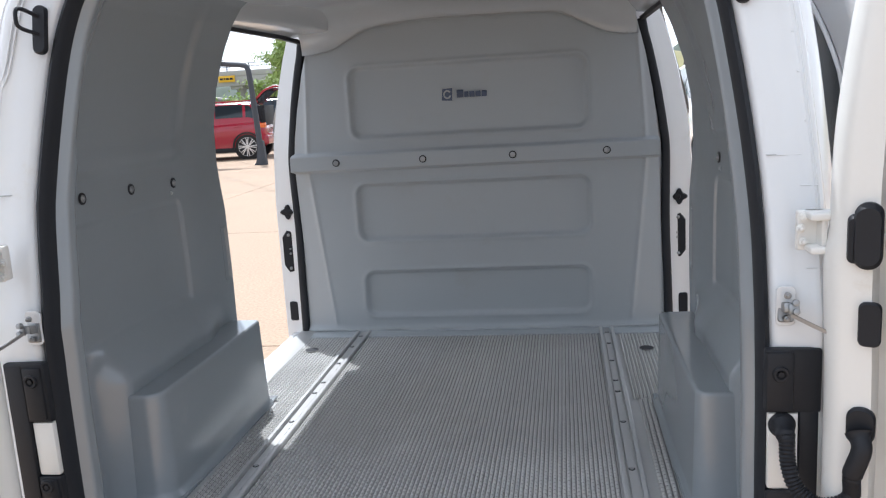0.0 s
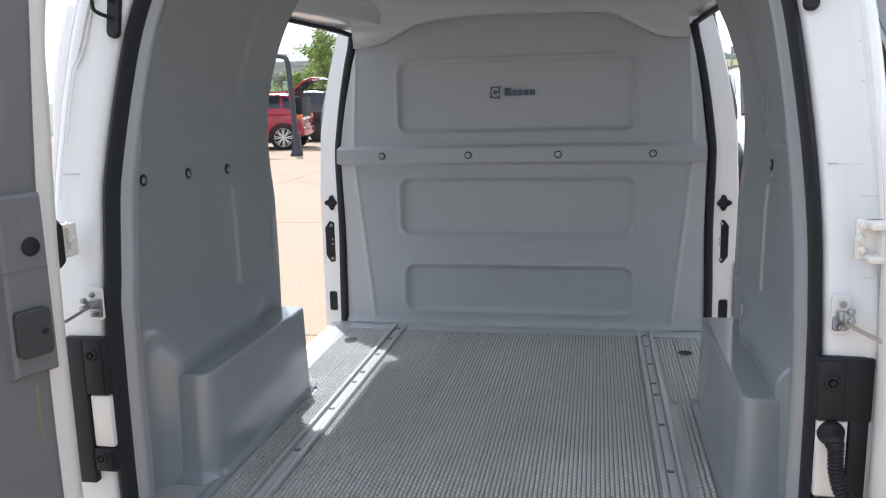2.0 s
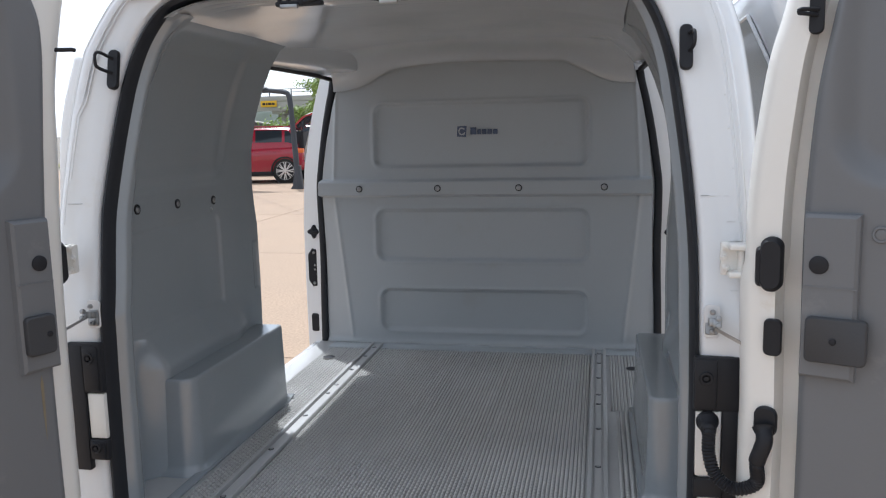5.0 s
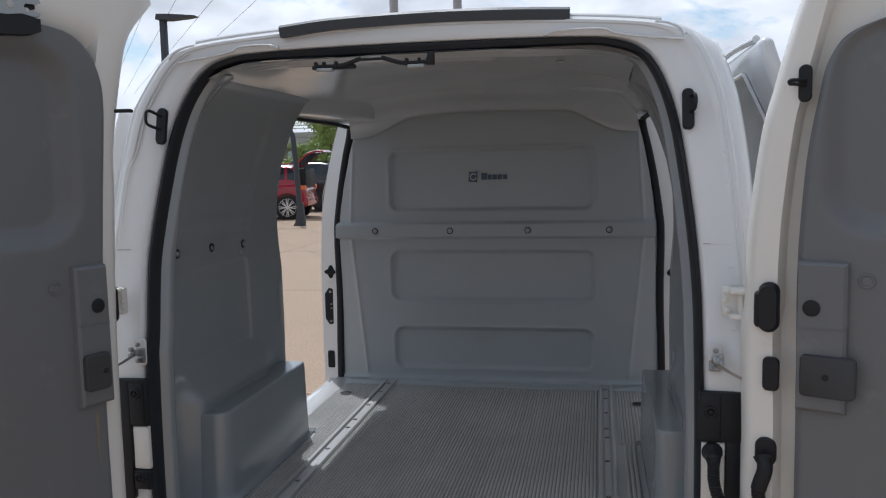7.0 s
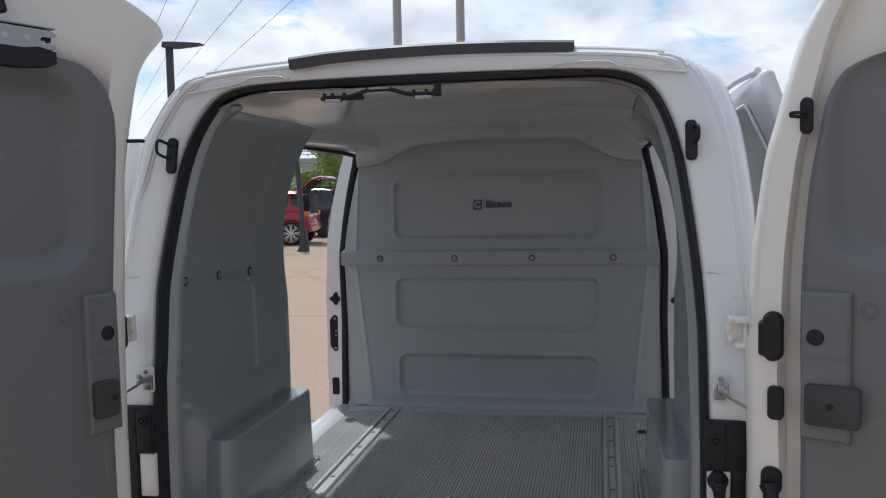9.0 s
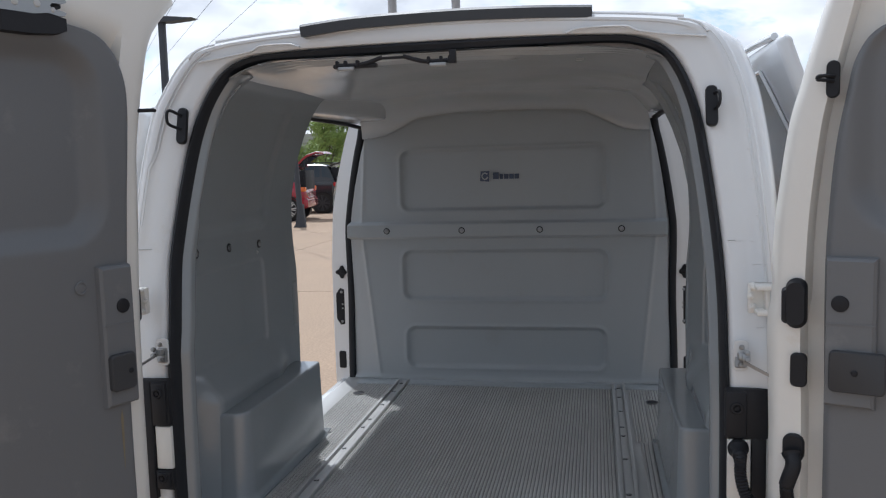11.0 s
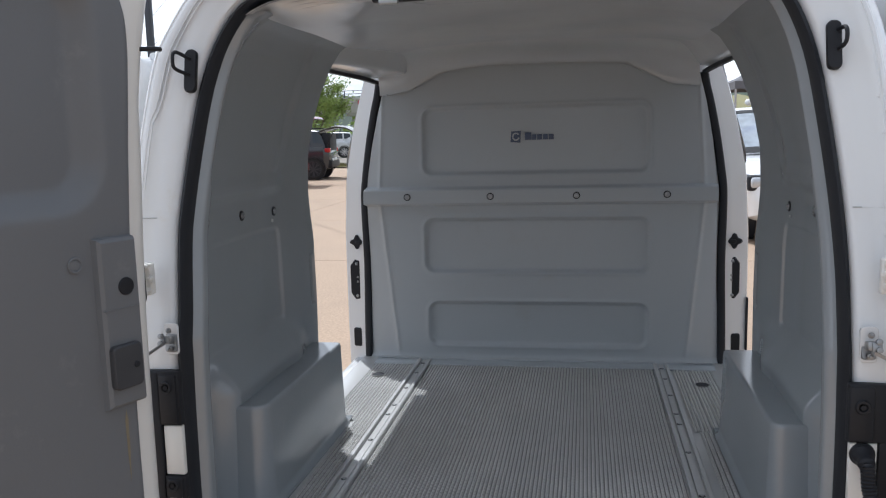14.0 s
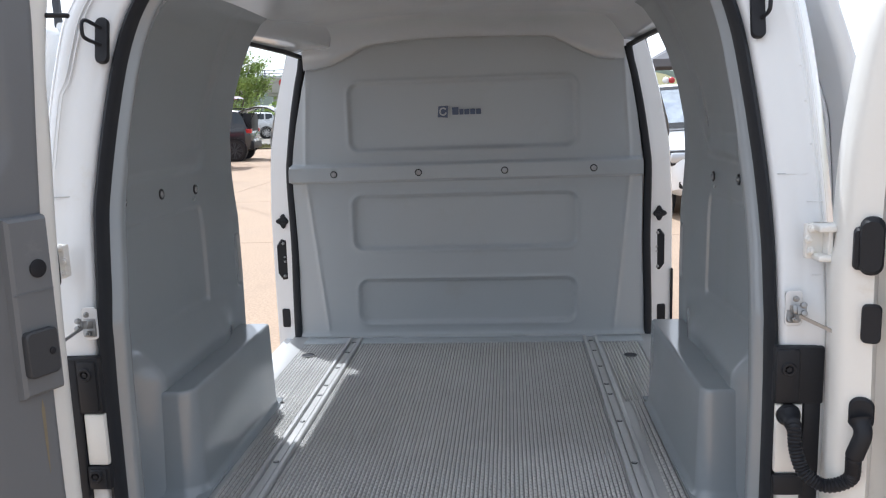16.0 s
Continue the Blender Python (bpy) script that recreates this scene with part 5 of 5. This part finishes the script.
    for x, q in ((1.30, 0.99), (1.52, 0.99), (1.75, 0.985), (2.10, 0.98)):
        zt = float(np.interp(x, [c[0] for c in cab], [c[2] for c in cab])) * k + 0.022
        hi = hw * float(np.interp(x, [c[0] for c in cab], [c[3] for c in cab])) * 0.88
        rows.append([Vector((x, y, zt - 0.02 * (y / hi) ** 2)) for y in np.linspace(-hi, hi, 7)])
    part("windscreen", grid(rows), SCREEN, cabin)
    for xa, xb, name in ((1.24, 1.31, "roof_edge_band"), (2.02, 2.12, "screen_foot_band")):
        rows = []
        for x in (xa, xb):
            zt = float(np.interp(x, [c[0] for c in cab], [c[2] for c in cab])) * k + 0.030
            hi = hw * float(np.interp(x, [c[0] for c in cab], [c[3] for c in cab])) * 0.90
            rows.append([Vector((x, y, zt - 0.02 * (y / hi) ** 2)) for y in np.linspace(-hi, hi, 7)])
        part(name, grid(rows), BLACK, cabin)
    rows = [[Vector((x, y, 1.02 * k - 0.16 * (x - 2.02) - 0.02 * (y / hw) ** 2 + 0.006)) for y in np.linspace(-hw * 0.80, hw * 0.80, 7)] for x in (2.02, 2.10, 2.20)]
    part("cowl", grid(rows), BLACK, cabin, "black cowl below the windscreen")
    for s in (-1, 1):
        part("windscreen_pillar", sweep([(2.12, s * hw * 0.82, 1.01 * k), (1.75, s * hw * 0.78, 1.27 * k), (1.30, s * hw * 0.72, 1.56 * k)], ring(0.030, 6)), BLACK, cabin)
    for s in (-1, 1):
        part("wiper", sweep([(2.12, s * 0.10, 1.005 * k), (1.98, s * 0.10 + 0.42, 1.105 * k)], ring(0.012, 5)), BLACK, cabin)
    # lamps, bumpers and cladding
    for s in (-1, 1):
        part("tail_lamp", box((-rear + 0.0, s * hw * 0.84 - 0.10, 0.86 * k), (-rear + 0.20, s * hw * 0.84 + 0.10, 1.00 * k), 0.03), LAMP_AMBER if paint == RED else LAMP_RED, ob)
        part("headlamp", box((front - 0.34, s * hw * 0.70 - 0.17, 0.66 * k), (front - 0.05, s * hw * 0.70 + 0.17, 0.79 * k), 0.04, 3), LAMP_CLEAR, ob)
        part("lamp_surround", box((front - 0.38, s * hw * 0.70 - 0.20, 0.63 * k), (front - 0.07, s * hw * 0.70 + 0.20, 0.81 * k), 0.04, 3), BLACK, ob)
        part("fog_lamp", box((front - 0.16, s * hw * 0.66 - 0.10, 0.40), (front - 0.01, s * hw * 0.66 + 0.10, 0.52), 0.03), BLACK, ob)
        part("sill_cladding", box((0.33, s * hw - 0.05, 0.22), (wheelbase - 0.35, s * hw + 0.008, 0.34), 0.02), BLACK, ob)
        part("door_handle", box((0.12, s * hw - 0.01, 0.90 * k), (0.34, s * hw + 0.012, 0.94 * k), 0.008), paint, ob)
        part("roof_rail", sweep(bend([(-0.35, s * hw * 0.70, 1.585 * k), (-0.2, s * hw * 0.71, 1.63 * k), (0.9, s * hw * 0.71, 1.635 * k), (1.15, s * hw * 0.71, 1.575 * k)], 16), ring(0.018, 6)), paint if paint == RED else BLACK, ob)
        for x in (0.0, wheelbase):
            wheel(ob, (x, s * (hw - 0.10), 0.355), 0.355, 0.22, 8, axis=(0, s, 0), rim=RIM if paint != DARK else PLATE)
            path = [(x + 0.40 * math.cos(a), s * (hw - 0.005), 0.345 + 0.40 * math.sin(a)) for a in np.linspace(-0.15, math.pi + 0.15, 22)]
            part("wheel_arch", sweep(path, [(-0.02, -0.035), (0.02, -0.035), (0.02, 0.035), (-0.02, 0.035)], up=(0, 1, 0)), BLACK, ob)
            part("wheel_well", cyl(0.385, 0.385, 0.25, axes((x, s * (hw - 0.16), 0.345), (1, 0, 0), (0, 0, 1), (0, -1, 0)), 28), RUBBER, ob)
    part("grille", box((front - 0.10, -hw * 0.42, 0.46), (front + 0.012, hw * 0.42, 0.66), 0.03), BLACK, ob)
    for z in (0.50, 0.56, 0.62):
        part("grille_bar", box((front - 0.02, -hw * 0.40, z - 0.010), (front + 0.024, hw * 0.40, z + 0.010), 0.006), RIM, ob)
    part("bumper_intake", box((front - 0.10, -hw * 0.55, 0.30), (front + 0.006, hw * 0.55, 0.40), 0.03), BLACK, ob)
    part("rear_bumper", box((-rear - 0.04, -hw * 0.90, 0.38), (-rear + 0.30, hw * 0.90, 0.66), 0.06, 3), BLACK if paint == DARK else paint, ob)
    if tail_open:
        # solid black block: the shade inside the open hatch is its colour
        part("load_space_shade", box((-rear + 0.02, -hw * 0.72, 0.70), (-rear + 0.30, hw * 0.72, 1.48 * k), 0.03), RUBBER, ob, "solid black block for the shaded load space")
        part("load_sill", box((-rear - 0.035, -hw * 0.62, 0.60), (-rear + 0.10, hw * 0.62, 0.70), 0.02), SILVER if paint == DARK else paint, ob)
        # raised tailgate: a shell with glass
        L, ang = (1.12, radians(10)) if paint == DARK else (1.0, radians(38))
        bm = bmesh.new()
        d, u = Vector((-math.cos(ang), 0, math.sin(ang))), Vector((math.sin(ang), 0, math.cos(ang)))
        o = Vector((-rear + 0.40, 0, 1.55 * k))
        rows_a, rows_b = [], []
        for f, wd, dip in ((0, 0.76, 0), (0.12, 0.80, 0.03), (0.5, 0.86, 0.05), (0.62, 0.90, 0.03), (0.85, 0.90, -0.06), (1.0, 0.82, -0.20)):
            q = o + d * L * f + u * dip
            rows_a.append([q + Vector((0, y * hw * wd, 0)) + u * (0.03 - 0.05 * abs(y) ** 3) for y in np.linspace(-1, 1, 7)])
            rows_b.append([q + Vector((0, y * hw * wd * 0.97, 0)) - u * (0.05 + 0.02 * abs(y) ** 3) for y in np.linspace(-1, 1, 7)])
        grid(rows_a, bm=bm)
        grid(rows_b, bm=bm)
        bmesh.ops.bridge_loops(bm, edges=[e for e in bm.edges if e.is_boundary])
        tg = part("tailgate", bm, paint, ob, "raised tailgate")
        rows = [[o + d * L * f - u * 0.075 + u * dip + Vector((0, y * hw * 0.66, 0)) for y in (-1, 0, 1)] for f, dip in ((0.12, 0.03), (0.5, 0.05), (0.60, 0.03))]
        part("rear_window", grid(rows), GLASS, tg)
        for s in (-1, 1):
            q0, q1 = Vector((-rear + 0.16, s * hw * 0.74, 1.05 * k)), o + d * 0.55 + Vector((0, s * hw * 0.72, 0)) - u * 0.05
            part("gas_strut", sweep([q0, q1], ring(0.012, 6)), BLACK, tg)
    else:
        part("rear_window", box((-rear + 0.14, -hw * 0.62, 1.10 * k), (-rear + 0.30, hw * 0.62, 1.42 * k), 0.03), GLASS, ob)
    return ob


def axle(x, y, heading, side, hw=0.79):
    """The rear axle's middle for a wheel that stands at (x, y) on the given side."""
    h = radians(heading)
    return (x - side * hw * -math.sin(h), y - side * hw * math.cos(h), 0.0)


car("parked_car", "red crossover with raised tailgate on the concrete lot", axle(-8.50, 20.95, 188, 1), 188, RED, True, 4.05, 1.78, 1.60, 0.55)
car("parked_car", "dark grey sport utility car with raised tailgate and open load space", axle(-8.75, 24.85, 188, 1), 188, DARK, True, 4.3, 1.86, 1.68, 0.58, 2.75)
car("parked_car", "white crossover parked nose towards the van", (3.02, 8.9 + 3.5, 0), 270, PEARL, False, 4.4, 1.84, 1.74)
car("parked_car", "silver hatchback parked behind a white crossover", (3.6, 17.6 + 3.4, 0), 270, SILVER, False, 4.3, 1.78, 1.60)
for x, y, hd, mt in ((-15.2, 50.0, 200, SILVER), (-12.9, 55.5, 195, PEARL), (-18.6, 53.0, 200, SILVER)):
    car("parked_car", "light-coloured car parked far off by the bridge", (x, y, 0), hd, mt, False, 4.6, 1.8, 1.62)

# ---------------------------------------------------------------- shade canopy by the red car
can = thing("shade_canopy", "slate steel shade canopy with dark fabric on a leaning post", "canopy", (-7.2, 18.5, 0))
bm = bmesh.new()
path = bend([(0.0, 0, 0.0), (-0.06, 0, 1.2), (-0.12, 0, 2.2), (-0.16, 0, 2.40), (-0.28, 0, 2.49), (-0.9, 0, 2.56)], 30)
rows = []
for i, p in enumerate(path):
    t = (path[min(i + 1, 30)] - path[max(i - 1, 0)]).normalized()
    s = Vector((0, 1, 0))
    u = t.cross(s)
    r = 0.075 - 0.015 * i / 30
    rows.append([p + s * r * math.cos(a) + u * r * math.sin(a) for a in np.linspace(0, 2 * math.pi, 13)[:-1]])
part("post", grid(rows, close_u=True, bm=bm), POST, can)
part("post_boot", slab([(-0.20, 0), (0.12, 0), (0.12, 0.08), (0.07, 0.60), (-0.05, 0.62), (-0.14, 0.10)], 0.12, axes((0, 0.06, 0), (1, 0, 0), (0, 0, 1), (0, -1, 0)), 0.01), POST, can)
part("beam", sweep([(-0.85, 0, 2.58), (-3.7, 0.0, 2.85)], ring(0.07, 8)), POST, can)
rows = []
for f in np.linspace(0, 1, 9):
    rows.append([Vector((-0.7 - 3.1 * f, (g_ - 0.5) * (0.2 + 2.6 * f), 2.62 + 0.28 * f - 0.10 * math.sin(math.pi * f) * math.sin(math.pi * g_) + (0.5 - g_) * -0.75 * f)) for g_ in np.linspace(0, 1, 7)])
part("fabric", grid(rows), FABRIC, can)
part("post", sweep([(-3.7, 0.0, 0.0), (-3.7, 0.0, 2.85)], ring(0.08, 10)), POST, can)

# ---------------------------------------------------------------- tents and sign ahead
def tent(at, w, eave, top, label):
    ob = thing("canopy_tent", label, "tent", at, "canopy tents")
    rows = [[Vector((sx * w * f, sy * w * f, eave + (top - eave) * (1 - f) ** 1.25)) for sx, sy in ((1, 1), (0, 1), (-1, 1), (-1, 0), (-1, -1), (0, -1), (1, -1), (1, 0))] for f in (1.0, 0.7, 0.4, 0.15, 0.01)]
    part("roof", grid(rows, close_u=True), FABRIC, ob, angle=20)
    rows = [[Vector((sx * w, sy * w, z)) for sx, sy in ((1, 1), (-1, 1), (-1, -1), (1, -1))] for z in (eave - 0.22, eave)]
    part("valance", grid(rows, close_u=True), FABRIC, ob, angle=20)
    for sx in (-1, 1):
        for sy in (-1, 1):
            part("leg", sweep([(sx * w * 0.98, sy * w * 0.98, 0), (sx * w * 0.98, sy * w * 0.98, eave)], ring(0.03, 8)), GALV, ob)
    return ob


tent((5.9, 24.5, 0.0), 1.5, 2.70, 3.60, "grey pyramid canopy tent on thin legs")
tent((2.2, 29.5, 0.0), 1.5, 2.45, 3.3, "grey pyramid canopy tent on thin legs")
bl = thing("marker_ball", "red and white marker balls on a thin mast", "marker", (9.35, 46.8, 0))
part("mast", sweep([(0, 0, 0), (0, 0, 2.7)], ring(0.03, 6)), GALV, bl)
for dx, mt in ((-0.17, SIGN_WHITE), (0.17, LAMP_RED)):
    bm = bmesh.new()
    bmesh.ops.create_icosphere(bm, subdivisions=2, radius=0.19, matrix=pose(dx, 0, 2.66))
    part("ball", bm, mt, bl)

# ---------------------------------------------------------------- bridge, signs, poles
br_ = thing("road_bridge", "pale concrete road bridge on round columns", "bridge", (-52, 105, 0))
part("deck", box((-5, -4, 5.0), (38, 5, 5.55), 0.05), BRIDGE, br_)
part("fascia", box((-5, -4.3, 4.1), (38, -4.05, 5.3), 0.04), BRIDGE, br_)
part("parapet", box((-5, -4.35, 5.3), (38, -4.1, 6.0), 0.05), BRIDGE, br_)
for x in (-1, 11, 23, 36):
    part("column", cyl(0.62, 0.62, 4.2, pose(x, -2.2, 2.1), 18), BRIDGE, br_)
    part("column", cyl(0.62, 0.62, 4.2, pose(x, 3.0, 2.1), 18), BRIDGE, br_)
    part("cap_beam", box((x - 0.8, -4.0, 3.7), (x + 0.8, 4.6, 4.4), 0.06), BRIDGE, br_)
for i in range(15):
    part("rail_post", box((-5 + i * 3.0, -4.2, 6.0), (-4.88 + i * 3.0, -4.1, 6.9), 0.0), POST, br_)
for z in (6.45, 6.85):
    part("rail", box((-5, -4.2, z), (38, -4.12, z + 0.07), 0.0), POST, br_)
part("sign_board", box((8.9, -4.5, 4.62), (11.1, -4.38, 5.42), 0.02), YELLOW, br_, "yellow road sign")
for x0, x1 in ((9.15, 9.55), (9.65, 9.85), (9.95, 10.35), (10.45, 10.85)):
    part("letter_bar", box((x0, -4.53, 4.9), (x1, -4.50, 5.15), 0.0), BLACK, br_)
part("round_sign", cyl(0.55, 0.55, 0.1, axes((24.4, -4.45, 5.3), (1, 0, 0), (0, 0, 1), (0, -1, 0)), 20), LAMP_RED, br_)
bm = bmesh.new()
rows = [[Vector((x, y, z)) for y, z in ((-6, 0), (-4, 0.2 + h * 0.3), (0, h), (6, h))] for x, h in ((-9, 0.1), (-5, 4.6), (6, 2.6), (20, 0.1))]
part("embankment", grid(rows), BRIDGE, br_, "sloping concrete embankment")

for x in (-7.35, -4.83):
    p = thing("steel_pole", "tall grey steel sign pole", "pole", (x, 30.0, 0), "sign poles")
    part("shaft", cyl(0.175, 0.165, 16, pose(0, 0, 8.0), 20), GALV, p)
    part("base_plate", box((-0.3, -0.3, 0), (0.3, 0.3, 0.05), 0.01), GALV, p)
lampx = thing("street_lamp", "dark lot lamp with a flat head on a square pole", "street lamp", (-15.4, 26.8, 0))
part("pole", box((-0.11, -0.11, 0), (0.11, 0.11, 7.08), 0.02), POST, lampx)
part("lamp_head", slab([(-0.20, 0.0), (0.30, -0.03), (1.05, 0.02), (1.35, 0.07), (0.40, 0.17), (-0.16, 0.20)], 0.5, axes((0, 0.25, 7.08), (1, 0, 0), (0, 0, 1), (0, -1, 0)), 0.02), POST, lampx)
for (xa, ya), (xb, yb) in (((-19.2, 33.9), (-22.3, 38.4)), ((-17.8, 34.3), (-27.5, 48.5)), ((-15.7, 34.8), (-34.1, 61.0)), ((-13.4, 35.5), (-28.6, 57.2))):
    w = thing("power_line", "thin dark overhead power line", "cable", (0, 0, 0), "power lines")
    tagged(w, kind="structure")
    d = Vector((xb - xa, yb - ya, 0)).normalized()
    ends = [Vector((xa, ya, 11.0)) - d * 40, Vector((xa, ya, 10.9)), Vector((xa, ya, 11.0)) + d * 70]
    part("wire", sweep(bend(ends, 24), ring(0.013, 5)), POST, w)

# ---------------------------------------------------------------- trees, hills, verge
def tree(at, h, rad, low, leaves, seed, label, leaf=0.11, mat=LEAF):
    rng = random.Random(seed)
    ob = thing("tree", label, "tree", at)
    bm = bmesh.new()
    tips = []
    def limb(p, d, L, r, depth):
        q = [p]
        for i in range(4):
            d = (d + Vector((rng.uniform(-1, 1), rng.uniform(-1, 1), rng.uniform(-0.3, 0.6))) * 0.16).normalized()
            q.append(q[-1] + d * L / 4)
        rows = []
        for i, c in enumerate(q):
            rr = r * (1 - 0.17 * i)
            a = d.orthogonal().normalized()
            b = d.cross(a)
            rows.append([c + a * rr * math.cos(t) + b * rr * math.sin(t) for t in np.linspace(0, 2 * math.pi, 7)[:-1]])
        grid(rows, close_u=True, bm=bm)
        tips.extend(q[2:])
        if depth:
            for j in range(4 if depth > 1 else 3):
                nd = (d * 0.6 + Vector((rng.uniform(-1, 1), rng.uniform(-1, 1), rng.uniform(-0.1, 0.8)))).normalized()
                limb(q[2 + j % 3], nd, L * 0.62, r * 0.45, depth - 1)
    limb(Vector((0, 0, 0)), Vector((0, 0, 1)), h * 0.55, h * 0.018 + 0.03, 3)
    part("trunk", bm, BARK, ob)
    V, F = [], []
    clumps = []
    for t in tips:
        if t.z > low:
            clumps.append(t)
    for i in range(int(len(tips) * 0.5)):
        a, z = rng.uniform(0, 2 * math.pi), rng.random()
        zz_ = low + (h - low) * z
        rr = rad * math.sqrt(rng.random()) * (1.0 - 0.75 * max(0, z - 0.35) / 0.65) * (0.5 + min(1, z / 0.25) * 0.5)
        clumps.append(Vector((rr * math.cos(a), rr * math.sin(a), zz_)))
    for i in range(leaves):
        c = rng.choice(clumps)
        p = c + Vector((rng.gauss(0, 1), rng.gauss(0, 1), rng.gauss(0, 0.8))) * rad * 0.13
        n_ = Vector((rng.gauss(0, 1), rng.gauss(0, 1), rng.gauss(0.4, 1))).normalized()
        a = n_.orthogonal().normalized()
        b = n_.cross(a)
        s = leaf * rng.uniform(0.6, 1.3)
        o = len(V)
        V += [p - a * s, p - b * s * 0.45, p + a * s, p + b * s * 0.45]
        F.append((o, o + 1, o + 2, o + 3))
    me = bpy.data.meshes.new("crown")
    me.from_pydata([tuple(v) for v in V], [], F)
    link("crown", me, mat, ob)
    return ob


tree((-12.1, 35.6, 0), 4.6, 1.05, 1.3, 7000, 3, "young green tree with a loose leafy crown", 0.075)
tree((-13.3, 37.8, 0), 3.0, 0.95, 0.6, 5000, 14, "low bushy green tree with a dense crown", 0.075)

def ridge(name, label, y, x0, x1, height, mat, seed, depth=30, n=70, rough_=0.35):
    rows = []
    for j in range(8):
        f = j / 7
        rows.append([Vector((x, y + depth * f, height * math.sin(math.pi * min(1, f * 0.62)) * (0.65 + rough_ * noise.noise((x * 0.03, f * 2, seed))) - 0.02 + (0.12 * height * noise.noise((x * 0.35, f * 9, seed)) if 0 < j < 7 else 0)))
                     for x in np.linspace(x0, x1, n)])
    ob = part(name, grid(rows), mat)
    return tagged(ob, label, name.replace("_", " "), kind="structure")


ridge("grass_hill", "grassy green hill rising behind the lot", 52, 4, 70, 6.2, GRASS, 2.0, 40)
ridge("far_woods", "distant wooded ridge along the horizon", 190, -104, 60, 15, FARLEAF, 5.0, 40, 160)
ridge("far_woods", "distant wooded ridge along the horizon", 210, 0, 220, 9, FARLEAF, 9.0, 40, 140)
tagged(part("grass_verge", grid([[Vector((x, y, 0.05 + 0.02 * noise.noise((x, y, 0)))) for x in np.linspace(-40, -7, 34)] for y in np.linspace(33.5, 37.0, 6)]), GRASS), "narrow green grass verge beside the lot", "grass", kind="structure")
rng = random.Random(5)
V, F = [], []
for i in range(5000):
    x, y = rng.uniform(-16, -8.5), rng.uniform(33.6, 36.8)
    h, a = rng.uniform(0.05, 0.14), rng.uniform(0, 6.28)
    dx, dy = 0.02 * math.cos(a), 0.02 * math.sin(a)
    o = len(V)
    V += [(x - dx, y - dy, 0.04), (x + dx, y + dy, 0.04), (x + dy * 2, y + dx * 2, 0.04 + h)]
    F.append((o, o + 1, o + 2))
me = bpy.data.meshes.new("grass_blades")
me.from_pydata(V, [], F)
tagged(link("grass_blades", me, GRASS), "short green grass blades on the verge", "grass", kind="stuff")
# shrubs on the slope by the bridge
rng = random.Random(11)
V, F = [], []
for i in range(9000):
    c = rng.randrange(26)
    cx_, cy_ = -52 + c * 1.55 + 0.6 * math.sin(c * 3.1), 92 + 3 * math.sin(c * 1.7)
    p = Vector((cx_ + rng.gauss(0, 1.0), cy_ + rng.gauss(0, 1.0), abs(rng.gauss(0.9, 0.7)) + 0.6 * max(0, math.sin(c * 2.3))))
    n_ = Vector((rng.gauss(0, 1), rng.gauss(0, 1), rng.gauss(0.3, 1))).normalized()
    a = n_.orthogonal().normalized() * rng.uniform(0.12, 0.3)
    b = n_.cross(a) * 0.6
    o = len(V)
    V += [tuple(p - a), tuple(p - b), tuple(p + a), tuple(p + b)]
    F.append((o, o + 1, o + 2, o + 3))
me = bpy.data.meshes.new("shrubs")
me.from_pydata(V, [], F)
tagged(link("shrubs", me, LEAF), "light green shrubs along the bridge slope", "shrubs", kind="stuff")
